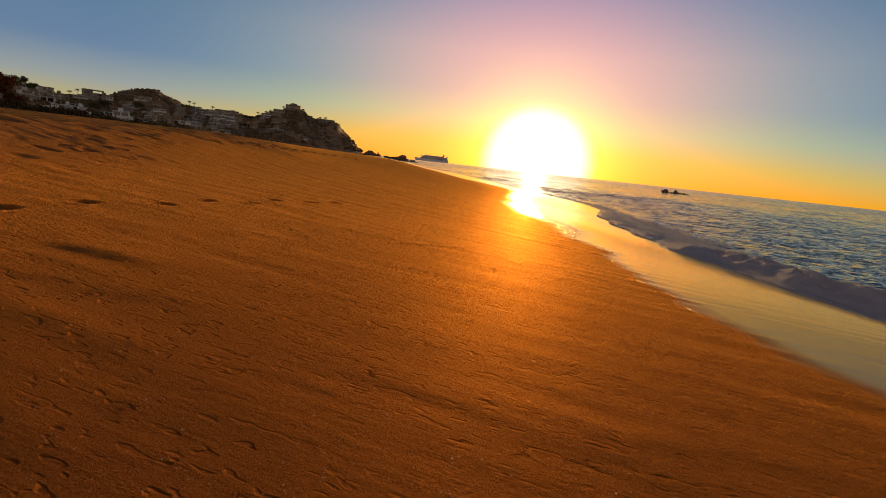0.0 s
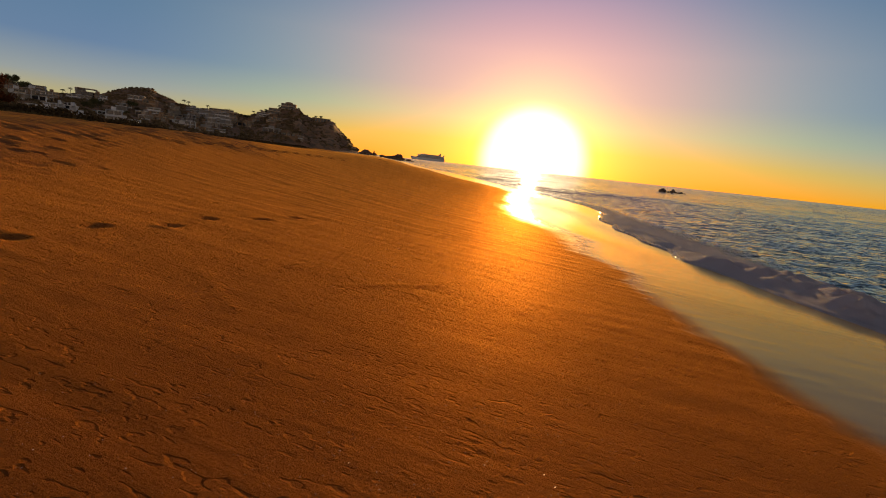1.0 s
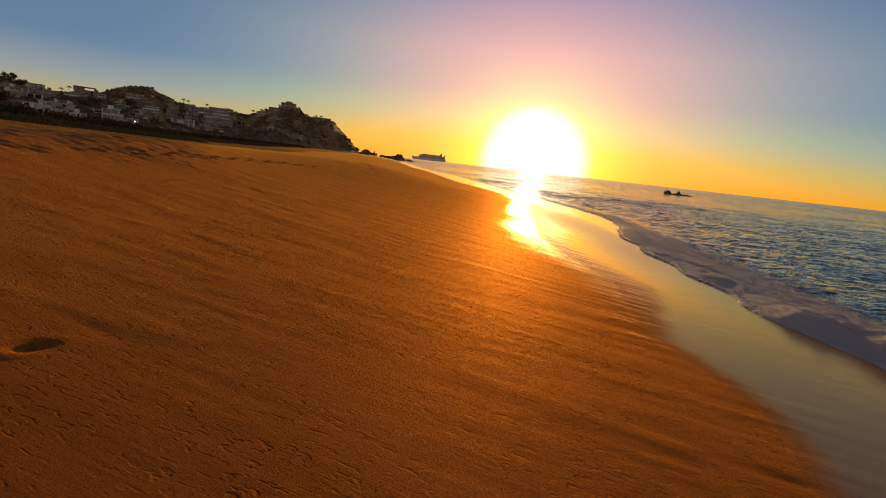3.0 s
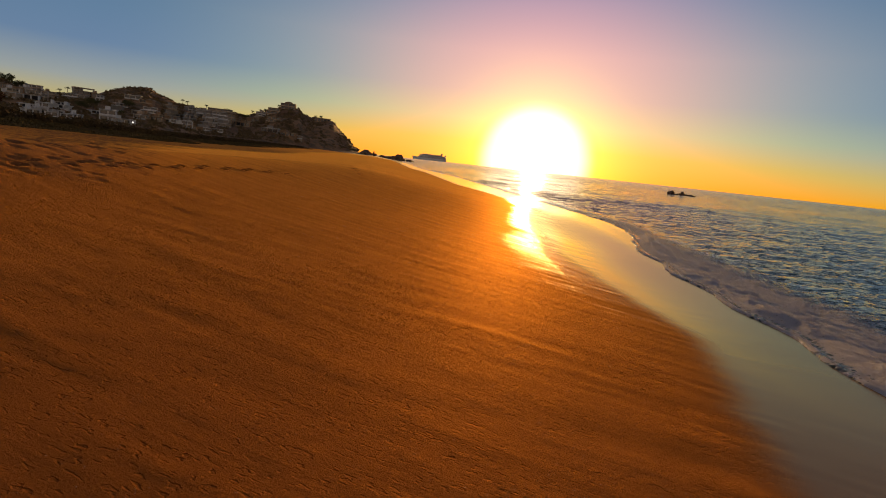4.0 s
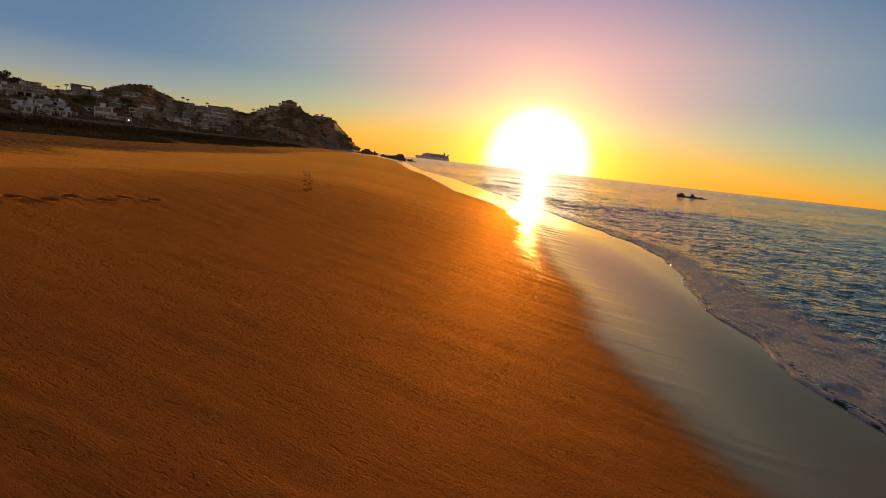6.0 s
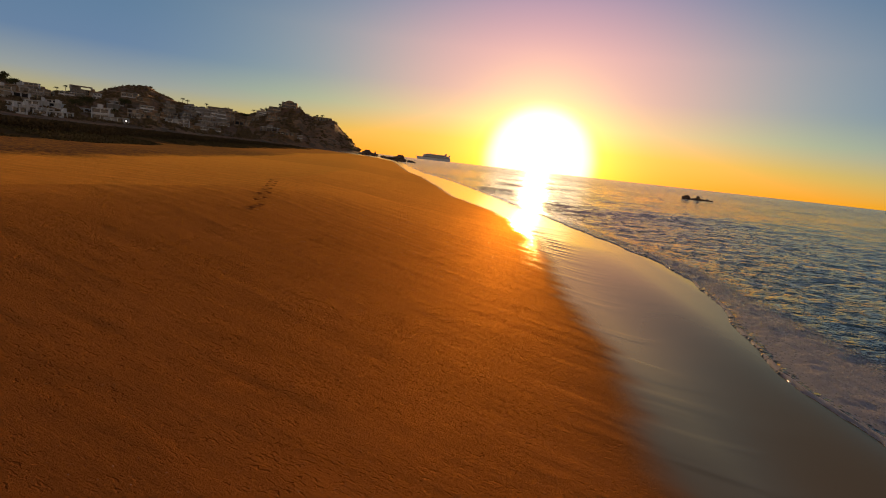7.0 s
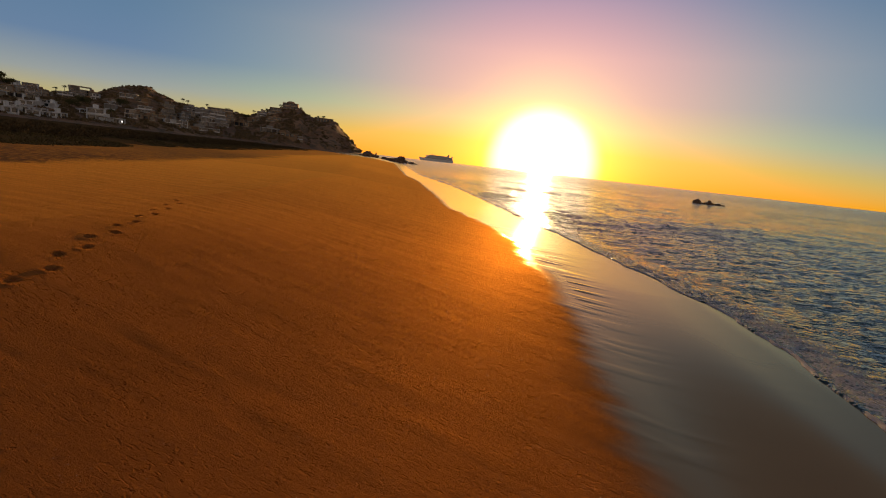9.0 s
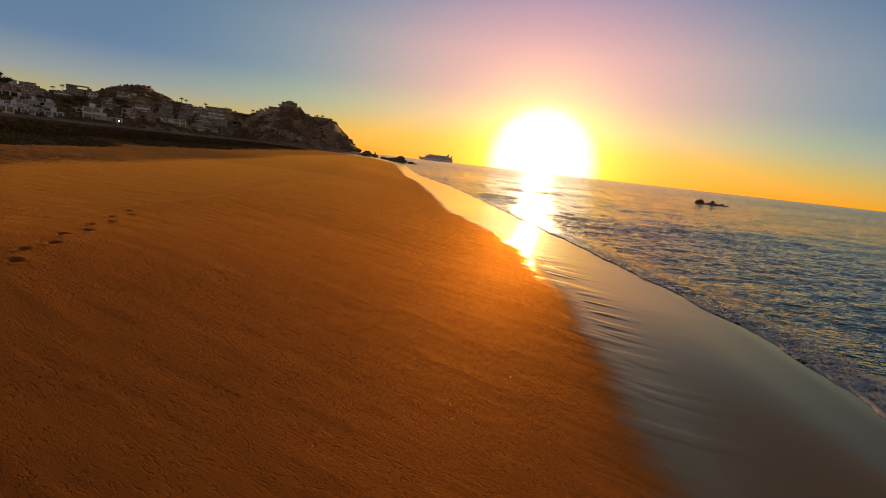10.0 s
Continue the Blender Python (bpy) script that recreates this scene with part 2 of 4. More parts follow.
def wet_edge(y):
    """x of the upper edge of the wet sheen."""
    e = np.interp(y, (-400, 2, 5, 7, 10, 12, 13.5, 15.5, 17, 19, 21, 23, 25, 28, 30.5, 32.5, 34.6, 37, 39, 42, 46.5, 51, 59, 66, 76, 99, 129, 152, 330, 900), (10, 2.9, 2.88, 2.95, 3.4, 3.85, 3.9, 4.25, 4.9, 5.55, 5.25, 5.05, 4.8, 4.6, 5.1, 5.3, 5.45, 5.25, 5.4, 5.85, 5.95, 6.2, 6.2, 5.0, 1.9, -1.2, -5.6, -10.4, -36, -306))
    return e + 0.16 * fractal(y / 2.3, y * 0 + 1.7, 3, 31)


def beach(x, y):
    """Height of the smooth beach, seabed and upper sand."""
    u = shore(y) - x
    p = np.interp(y, (-20, 0, 10, 20, 30, 60, 90, 300), (0.72, 0.76, 1.1, 1.3, 1.4, 1.6, 1.8, 1.6))
    top = np.interp(y, (-20, 8, 12, 15, 20, 28, 40, 62, 95, 400), (2.4, 2.48, 2.52, 2.58, 2.7, 2.58, 2.4, 2.05, 1.5, 1.5))
    rise = np.clip(u, 0, None) / 20
    z = 0.08 + (top - 0.08) * (1 - np.exp(-(np.clip(rise, 0, None) ** p) * 1.0 - 0.9 * rise ** 4)) / (1 - math.exp(-1.9)) 
    low = 1.6725 - 0.0577 * x - 0.0483 * y + 0.00192 * x * x - 0.0036 * x * y + 0.00104 * y * y
    near = smooth(1.5, 5, u) * (1 - smooth(15, 21, u)) * smooth(-8, -2, y) * (1 - smooth(34, 52, y))
    z = z * (1 - near) + near * low
    z = np.minimum(z, top + 0.004 * np.clip(u - 20, 0, 60))
    z = np.where(u < 0, 0.08 + 0.09 * np.clip(u, -40, 0), z)
    return z


def distance_to(x, y, points):
    """Distance to a line of points."""
    best = np.full(x.shape, 1e9)
    for (ax, ay), (bx, by) in zip(points, points[1:]):
        dx, dy = bx - ax, by - ay
        k = np.clip(((x - ax) * dx + (y - ay) * dy) / (dx * dx + dy * dy), 0, 1)
        best = np.minimum(best, np.hypot(x - ax - k * dx, y - ay - k * dy))
    return best


def trail(points, step, spread, rng):
    """Footfalls along a line: x, y, heading."""
    out, rest, side = [], 0.0, 1
    for (ax, ay), (bx, by) in zip(points, points[1:]):
        d = math.hypot(bx - ax, by - ay)
        a = math.atan2(by - ay, bx - ax)
        while rest < d:
            px, py = ax + (bx - ax) * rest / d, ay + (by - ay) * rest / d
            out.append((px - math.sin(a) * side * spread + rng.uniform(-.03, .03), py + math.cos(a) * side * spread + rng.uniform(-.03, .03), a + rng.uniform(-.2, .2)))
            side, rest = -side, rest + step * rng.uniform(0.93, 1.07)
        rest -= d
    return out


rng = random.Random(4)
STEPS = []
STEPS += [(s, 0.024, 0.85) for s in trail([(-3.75, 3.2), (-3.3, 5.5), (-3.0, 6.9), (-2.65, 8.8), (-2.1, 9.8)], 0.84, 0.10, rng)]
STEPS += [(s, 0.065, 0.88) for s in trail([(-7.6, 18.6), (-7.3, 21.4), (-7.1, 23.4), (-6.9, 25.5), (-6.5, 27.4), (-5.6, 29.8)], 0.58, 0.12, rng)]
STEPS += [(s, 0.045, 0.8) for s in trail([(-4.2, 36.6), (-4.4, 37.4), (-5.2, 40.0), (-5.9, 42.4), (-7.2, 46.5)], 0.72, 0.11, rng)]
SEAMS = [
    [(-1.74, 5.74), (-1.45, 5.3), (-1.2, 5.0)],
    [(-1.12, 5.78), (-0.98, 5.5), (-0.86, 5.25)],
    [(-0.69, 6.12), (-0.38, 6.45), (0.15, 6.87), (0.61, 7.75)],
    [(0.55, 7.2), (0.75, 6.77), (0.92, 6.33)],
    [(-2.3, 25.3), (-1.8, 24.7), (-1.37, 24.4)],
    [(0.15, 21.2), (0.85, 20.4), (1.2, 20.2)],
]


def grid_axis(parts):
    """Sorted coordinates from (start, end, step) stretches."""
    out = []
    for a, b, s in parts:
        out.append(np.arange(a, b, s))
    return np.concatenate(out + [np.array([parts[-1][1]])])


def growing(a, b, first, rate):
    """Coordinates from a out to b with growing steps."""
    out, s, v = [], first, a
    sign = 1 if b > a else -1
    while (v - b) * sign < 0:
        out.append(v)
        v, s = v + s * sign, s * rate
    out.append(b)
    return np.array(out if sign > 0 else out[::-1])


def sheet(name, xs, ys, z, mat, attributes=()):
    """One mesh from a grid of heights z[iy, ix]."""
    X, Y = np.meshgrid(xs, ys)
    co = np.stack([X, Y, z], -1).reshape(-1, 3)
    ny, nx = X.shape
    i = (np.arange(ny - 1)[:, None] * nx + np.arange(nx - 1)[None, :]).ravel()
    quads = np.stack([i, i + 1, i + nx + 1, i + nx], 1)
    me = bpy.data.meshes.new(name)
    me.vertices.add(len(co))
    me.vertices.foreach_set("co", co.astype(np.float32).ravel())
    me.loops.add(quads.size)
    me.loops.foreach_set("vertex_index", quads.astype(np.int32).ravel())
    me.polygons.add(len(quads))
    me.polygons.foreach_set("loop_start", np.arange(0, quads.size, 4, dtype=np.int32))
    me.polygons.foreach_set("use_smooth", np.ones(len(quads), dtype=bool))
    me.update(calc_edges=True)
    for key, v in attributes:
        me.attributes.new(key, "FLOAT", "POINT").data.foreach_set("value", v.astype(np.float32).ravel())
    me.materials.append(mat)
    return new(name, me)


def sand_height(X, Y):
    z = beach(X, Y)
    u = shore(Y) - X
    comb = fractal((X - 0.12 * Y) / 2.2, (Y + 0.12 * X) / 0.42, 3, 45)
    comb = comb * np.interp(Y, (26, 40), (0.4, 1.0))
    wide = np.interp(Y, (10, 16, 30, 40), (0.25, 0.45, 0.6, 0.5))
    wet = smooth(-1, 1, (X - wet_edge(Y)) / wide + 0.4 * comb) * np.interp(Y, (14, 22), (0.72, 1.0))
    dry = smooth(0.0, 4.0, u - np.interp(Y, (5, 16, 22, 26, 42, 58, 100), (15.8, 16.2, 17.2, 19.2, 26.5, 30.0, 35.0)) + 1.2 * fractal(X / 4, Y / 4, 3, 60))
    smooth_sand = (1 - wet) * (1 - dry)
    # backwash marks that run down the slope, small scarps, low swells, trampled upper beach
    along, across = X - 0.3 * Y, Y + 0.3 * X
    z = z + smooth_sand * 0.0022 * fractal(along / 1.0, across / 0.16, 3, 11)
    z = z + smooth_sand * 0.004 * fractal(along / 1.7, across / 0.42, 2, 15) * smooth(8, 16, Y)
    tract = smooth(-0.1, 0.6, fractal(X / 3.5, Y / 3.0, 2, 17) + 0.5 * np.exp(-((u - 14) / 3.5) ** 2))
    z = z + smooth_sand * tract * np.interp(Y, (18, 27), (1.0, 0.5)) * (0.004 * fractal(along / 0.8, across / 0.26, 3, 19) + 0.0035 * smooth(0.3, 0.5, fractal(along / 0.5, across / 0.17, 3, 23)))
    z = z + (1 - wet * 0.8) * 0.0025 * fractal(X / 1.6, Y / 1.1, 3, 21)
    z = z + 0.008 * (1 - wet) * fractal(X / 9, Y / 7, 2, 27)
    ridge = smooth(-0.2, 0.6, comb) - 0.4
    z = z + (0.0006 * wet + np.interp(Y, (6, 14, 20, 24, 30, 40, 45, 48, 55, 60), (0.0004, 0.001, 0.002, 0.007, 0.003, 0.003, 0.007, 0.028, 0.026, 0.004)) * np.exp(-((X - wet_edge(Y) - 0.8) / 0.9) ** 2)) * ridge
    clods = fractal(along / 0.42, across / 0.24, 2, 71, 0.6)
    z = z + dry * (np.interp(Y, (26, 42), (0.015, 0.05)) * np.clip(clods, -0.8, 0.4) + 0.006 * fractal(X / 3, Y / 3, 2, 81))
    # footprints and seams
    for (fx, fy, a), depth, big in STEPS:
        box = (np.abs(X - fx) < 0.6) & (np.abs(Y - fy) < 0.6)
        if not box.any():
            continue
        dx, dy = X[box] - fx, Y[box] - fy
        lx, ly = dx * math.cos(a) + dy * math.sin(a), -dx * math.sin(a) + dy * math.cos(a)
        r = np.hypot(lx / (0.165 * big), ly / (0.085 * big))
        z[box] += -depth * np.exp(-r ** 4) + depth * 0.3 * np.exp(-((r - 1.45) / 0.35) ** 2) * (1 + 0.5 * np.sin(lx * 23 + fx * 9))
    for line in SEAMS:
        d = distance_to(X, Y, line) + 0.02 * fractal(X / 0.3, Y / 0.3, 2, 91)
        z = z + 0.008 * np.exp(-(d / 0.03) ** 2)
    return z, wet, smooth(-1.0, -0.15, (X - wet_edge(Y) + 0.35 * comb) / np.interp(Y, (8, 12, 16, 21, 34, 48, 60), (0.2, 0.4, 1.3, 2.7, 2.0, 0.9, 0.6))), dry, smooth(6.5, 17.0, u + 1.5 * fractal(X / 5, Y / 3, 3, 65))


def make_ground():
    xs = np.concatenate([growing(-36, -2500, 0.6, 1.12), grid_axis([(-35.8, -22, 0.2), (-22, -8, 0.12), (-8, 7, 0.058), (7, 16, 0.25)])[:-1], growing(16, 200, 0.6, 1.25)])
    ys = np.concatenate([growing(-0.6, -400, 0.3, 1.25)[:-1], grid_axis([(-0.6, 14, 0.05), (14, 50, 0.065), (50, 70, 0.12), (70, 130, 0.24)])[:-1], growing(130, 2500, 0.5, 1.06)])
    X, Y = np.meshgrid(xs, ys)
    z, wet, damp, dry, pale = sand_height(X, Y)
    # hollows of many feet in the dry sand
    r = np.random.RandomState(55)
    for fx, fy, a, size, deep in zip(-34 + 30 * r.rand(9000), -14 + 98 * r.rand(9000) ** 1.1, r.rand(9000) * 6.3, 0.08 + 0.08 * r.rand(9000), 0.02 + 0.03 * r.rand(9000)):
        i0, i1 = np.searchsorted(xs, (fx - 0.6, fx + 0.6))
        j0, j1 = np.searchsorted(ys, (fy - 0.6, fy + 0.6))
        k = dry[(j0 + j1) // 2, (i0 + i1) // 2]
        if k < 0.15 or i1 - i0 < 4 or j1 - j0 < 4:
            continue
        dx, dy = X[j0:j1, i0:i1] - fx, Y[j0:j1, i0:i1] - fy
        q = np.hypot((dx * math.cos(a) + dy * math.sin(a)) / (size * 1.3), (dy * math.cos(a) - dx * math.sin(a)) / size)
        z[j0:j1, i0:i1] += k * deep * (0.4 * np.exp(-((q - 1.3) / 0.35) ** 2) - np.exp(-q ** 3))
    # bank behind the upper beach
    back = bank_line(Y) - X
    rough = fractal(X / 5, Y / 5, 3, 101)
    z = z + 0.6 * smooth(0, 7, back + 1.0 * rough) + 0.002 * np.clip(back - 6, 0, 150)
    scrub = smooth(-0.5, 1.5, back + 1.0 * rough)
    z = np.where(Y > 900, np.minimum(z, -3), z)
    ob = sheet("ground", xs, ys, z, SAND, (("wet", wet), ("damp", damp), ("dry", dry), ("scrub", scrub), ("pale", pale)))
    return tagged(ob, "orange-brown beach sand, smooth and damp, trampled dry above", "sand", kind="structure")


def bank_line(y):
    return np.interp(y, (-50, 40, 53, 75, 110, 153, 250, 450, 900), (-60, -38, -33.5, -36, -48, -53, -75, -110, -400))


def make_sea_sheet():
    xs = np.concatenate([growing(-60, -4900, 6, 1.25)[:-1], grid_axis([(-60, -2, 2.5), (-2, 6, 0.5), (6, 7.3, 0.13), (7.3, 13.6, 0.06), (13.6, 34, 0.15)])[:-1], growing(34, 4900, 0.18, 1.024)])
    ys = np.concatenate([growing(2, -1500, 0.4, 1.3)[:-1], grid_axis([(2, 14, 0.14), (14, 54, 0.13), (54, 80, 0.18)])[:-1], growing(80, 4900, 0.2, 1.024)])
    X, Y = np.meshgrid(xs, ys)
    edge = wash(Y)
    d = X - edge
    floor = sand_height(X, Y)[0]
    far = np.hypot(X, Y)
    deep = smooth(0.6, 5.0, d)
    step = np.maximum(0.13, 0.02 * (np.maximum(X - 34, 0) + np.maximum(Y - 80, 0)))
    waves = 0.02 * np.sin((X - shore(Y)) * 0.62 + 0.8 * fractal(X / 9, Y / 16, 2, 141)) * smooth(3, 14, d)
    for k, (long, high) in enumerate(((0.5, 0.022), (1.0, 0.036), (2.0, 0.04), (4.0, 0.07), (8.0, 0.16), (16.0, 0.28))):
        n = value_noise((X + 0.35 * Y) / (1.5 * long), (Y - 0.35 * X) / (0.9 * long), 131 + k)
        n = 0.6 - 2 * np.abs(n) if k < 4 else n
        waves = waves + high * n * smooth(1.2, 2.6, long / step) * (1 if k < 3 else smooth(30, 110, far))
    waves = deep * waves
    # a breaking wave that peels along the shore, high where it is young and spent farther on
    along = np.interp(Y, (-60, 8, 15, 20, 30, 36, 44, 60, 80), (0.55, 0.58, 0.46, 0.16, 0.08, 0.07, 0.09, 0.12, 0.08))
    crest = 1.15 + 0.16 * fractal(Y / 2.6, Y * 0, 3, 151)
    ragged = 1 + 0.10 * fractal(X / 1.2, Y / 1.6, 2, 165) + 0.17 * fractal(X / 0.28, Y / 0.42, 3, 161, 0.75)
    front = smooth(0.0, 1.0, d / crest)
    bore = along * ragged * front * np.exp(-np.clip(d - crest, 0, None) / np.interp(Y, (0, 20, 32, 45), (2.2, 3.0, 3.5, 1.6)))
    film = 0.03 * (1 - np.exp(-np.clip(d, 0, None) / 0.12)) + 0.03 * np.exp(-((d - 0.1) / 0.07) ** 2) + 0.012 * np.clip(fractal(X / 0.4, Y / 0.5, 3, 171), 0, 1) * smooth(0, 0.3, d)
    z = np.maximum(floor + film, 0.02 + waves) + bore * (d > -0.2)
    z = np.where(d < 0, floor - 0.06 - 0.3 * np.clip(-d, 0, 2), z)
    z = np.where(far > 400, np.where(floor > 0.05, -0.5, waves), z)
    rim = np.exp(-((d - 0.09) / 0.09) ** 2) * np.interp(Y, (0, 18, 60, 100), (1.0, 1.0, 0.8, 0.6)) * np.maximum(smooth(-0.9, 0.2, fractal(Y / 0.7, Y * 0 + 8, 3, 181) + 0.1), 1 - smooth(14, 20, Y))
    reach = np.interp(Y, (0, 16, 24, 34, 42, 60), (3.4, 5.0, 7.0, 6.0, 3.0, 2.5))
    load = np.interp(Y, (0, 13, 20, 32, 40, 52, 80), (0.88, 0.68, 0.50, 0.46, 0.36, 0.26, 0.2))
    foam = np.maximum(load * smooth(-0.05, 0.5, d) * (1 - smooth(reach * 0.35, reach, d)), rim)
    face = smooth(0.12, 0.3, bore) * (1 - smooth(1.6, 3.0, d))
    toe = (1 - smooth(16, 20, Y)) * smooth(-0.03, 0.05, d) * (1 - smooth(0.6, 1.4, d))
    foam = np.maximum(foam, np.maximum(face, toe))
    ob = sheet("water", xs, ys, z, SEA, (("foam", foam), ("far", smooth(30, 500, far))))
    return tagged(ob, "dark blue-grey sea with a breaking foamy wave", "sea", kind="structure")


make_ground()
make_sea_sheet()


def spray():
    """Drops thrown up along the breaking crest."""
    r = np.random.RandomState(47)
    n = 5200
    y = 5 + 34 * r.rand(n) ** 1.1
    tall = np.interp(y, (5, 8, 15, 20, 30, 40), (0.56, 0.58, 0.46, 0.18, 0.10, 0.08))
    gust = np.clip(0.35 + fractal(y / 1.1, y * 0 + 5, 3, 251), 0.05, 1)
    x = wash(y) + 1.2 + 0.35 * np.abs(r.normal(size=n)) + 0.1 * r.normal(size=n)
    z = 0.06 + tall * np.exp(-np.clip(x - wash(y) - 1.15, 0, None) / 2.4) + tall * 0.30 * gust * r.rand(n) ** 2
    size = 0.004 + 0.013 * r.rand(n) ** 3
    c = np.stack([x, y, z], 1)[:, None, :]
    shape = np.array([(1, 0, 0), (-1, 0, 0), (0, 1, 0), (0, -1, 0), (0, 0, 1), (0, 0, -1)], float)
    co = (c + shape[None] * size[:, None, None] * r.uniform(0.6, 1.5, (n, 6, 1))).reshape(-1, 3)
    faces = np.array([(0, 2, 4), (2, 1, 4), (1, 3, 4), (3, 0, 4), (2, 0, 5), (1, 2, 5), (3, 1, 5), (0, 3, 5)])
    me = bpy.data.meshes.new("spray")
    me.from_pydata(co.tolist(), [], (faces[None] + 6 * np.arange(n)[:, None, None]).reshape(-1, 3).tolist())
    m, k = material("spray_drops")
    clear = m.node_tree.nodes.new("ShaderNodeBsdfTranslucent")
    clear.inputs[0].default_value = (0.95, 0.95, 0.95, 1)
    both = m.node_tree.nodes.new("ShaderNodeMixShader")
    both.inputs[0].default_value = 0.7
    k.link(k.bsdf(color=(0.9, 0.9, 0.94), rough=0.3), both.inputs[1])
    k.link(clear.outputs[0], both.inputs[2])
    k.done(both.outputs[0])
    me.materials.append(m)
    tagged(new("spray", me), "white spray drops over the breaking wave", "spray", kind="stuff")


spray()

# ================= headland =================
SKYLINE = ((-75, 2.2), (-60, 2.6), (-50, 3.2), (-44, 3.1), (-42, 2.8), (-40.6, 2.3), (-38.7, 2.15), (-35.5, 2.6), (-34.8, 2.9), (-33.5, 3.5), (-31.4, 3.85), (-30.6, 3.45), (-29.6, 3.0), (-28.6, 2.65), (-26.7, 2.5), (-24, 2.6), (-22.5, 2.35), (-20.9, 2.95), (-20, 3.4), (-18.7, 3.85), (-17.4, 3.8), (-17, 3.3), (-15.5, 2.92), (-13.75, 2.95), (-12.95, 2.0), (-12.0, 1.05), (-11.4, 0.3), (-10.7, -0.2), (-9.9, -0.5))
HILL_AT = (1.5, 22.0)


def hill_height(az, r):
    """Height of the headland; az in degrees from +y to the right, r metres from HILL_AT."""
    az, r = np.asarray(az, float), np.asarray(r, float)
    ridge = np.interp(az, (-75, -42, -31, -20, -14, -10), (700, 720, 780, 760, 690, 660))
    foot = np.interp(az, (-75, -42, -30, -22, -16, -10), (300, 330, 420, 480, 540, 590))
    top = 4.2 + ridge * np.tan(np.radians(np.interp(az, [s[0] for s in SKYLINE], [s[1] for s in SKYLINE])))
    k = np.clip((r - foot) / (ridge - foot), 0, 1)
    shape = np.interp(az, (-75, -22, -14, -10), (1.1, 1.0, 0.7, 0.6))
    x, y = HILL_AT[0] + r * np.sin(np.radians(az)), HILL_AT[1] + r * np.cos(np.radians(az))
    bumps = 3.2 * fractal(x / 45, y / 45, 4, 201, 0.55) * np.clip(k * 4, 0, 1) * np.clip((1.0 - k) * 5, 0.12, 1)
    z = 3 + (top - 3) * k ** shape + bumps
    z = np.where(top < 3, np.minimum(z, top), z)
    beyond = np.clip(r - ridge, 0, None)
    z = z - 0.16 * beyond - 0.0008 * beyond ** 2
    return np.where(k <= 0, np.minimum(3 - 0.05 * (foot - r), 3), z)


def on_hill(az, r):
    x, y = HILL_AT[0] + r * math.sin(radians(az)), HILL_AT[1] + r * math.cos(radians(az))
    return Vector((x, y, float(hill_height(az, r))))


def make_headland():
    az = np.arange(-75, -9.7, 0.12)
    rr = np.arange(290, 960, 6.0)
    A, R = np.meshgrid(az, rr)
    Z = hill_height(A, R)
    co = np.stack([HILL_AT[0] + R * np.sin(np.radians(A)), HILL_AT[1] + R * np.cos(np.radians(A)), Z], -1)
    ob = sheet("hillside", az, rr, Z, HILL)
    ob.data.vertices.foreach_set("co", co.astype(np.float32).ravel())
    ob.data.update()
    ob.data.flip_normals()
    return tagged(ob, "brown rocky headland with dry scrub", "hill", kind="structure")


make_headland()


# ================= rocks in the sea =================
def rock_mesh(name, rx, ry, rz, seed, detail=4, sharp=0.5):
    bm = bmesh.new()
    bmesh.ops.create_icosphere(bm, subdivisions=detail, radius=1.0)
    off = Vector((seed * 7.1, seed * 3.3, seed * 1.7))
    for v in bm.verts:
        d = v.co.normalized()
        k = 1 + sharp * noise.fractal(d * 1.6 + off, 1.0, 2.0, 6) + 0.25 * noise.noise(d * 0.8 + off)
        v.co = Vector((d.x * rx * k, d.y * ry * k, max(d.z, -0.25) * rz * k))
    for f in bm.faces:
        f.smooth = False
    me = bpy.data.meshes.new(name)
    bm.to_mesh(me)
    bm.free()
    me.materials.append(ROCK)
    return me


def rock(name, x, y, z, rx, ry, rz, seed, label, turn=0.0, category="rock", group=""):
    ob = new(name, rock_mesh(name, rx, ry, rz, seed))
    ob.matrix_world = pose(x, y, z, 0, 0, turn)
    return tagged(ob, label, category, group)


def polar(az, r):
    return HILL_AT[0] + r * math.sin(radians(az)), HILL_AT[1] + r * math.cos(radians(az))


for k, (az, r, w, h, lab) in enumerate(((-6.5, 415, 4.6, 4.4, "dark jagged rock at the foot of the beach"), (-7.4, 425, 5.0, 2.2, "low dark rock at the water's edge"), (-8.3, 440, 4.5, 2.5, "low dark rock near the cliff"), (-9.2, 470, 2.2, 4.6, "dark upright rock below the cliff"), (-10.0, 500, 7.0, 5.5, "dark boulder below the cliff"), (-5.2, 400, 3.2, 1.2, "low dark rock awash at the beach"))):
    rock("rock", *polar(az, r), 0.1, w, w * 0.8, h, 3 + k, lab, group="rocks below the headland")
for k, (dx, w, h) in enumerate(((0, 1.7, 1.5), (2.2, 1.5, 1.0), (4.2, 1.8, 1.45), (6.3, 1.7, 0.9), (8.2, 1.1, 0.6))):
    ob = new("sea_rock", rock_mesh("sea_rock", w * 0.8, w * 0.7, h, 21 + k, 4, 0.85))
    ob.matrix_world = pose(90.3 + dx * 0.92, 221.0 - dx * 0.3, -0.4)
    tagged(ob, "small jagged dark rock standing in the open sea", "rock", "rocks in the open sea")


# ================= helpers for things =================
def part(name, bm, mat, parent, label=""):
    me = bpy.data.meshes.new(name)
    bm.to_mesh(me)
    bm.free()
    me.materials.append(mat)
    ob = new(name, me)
    ob.parent = parent
    return tagged(ob, label)


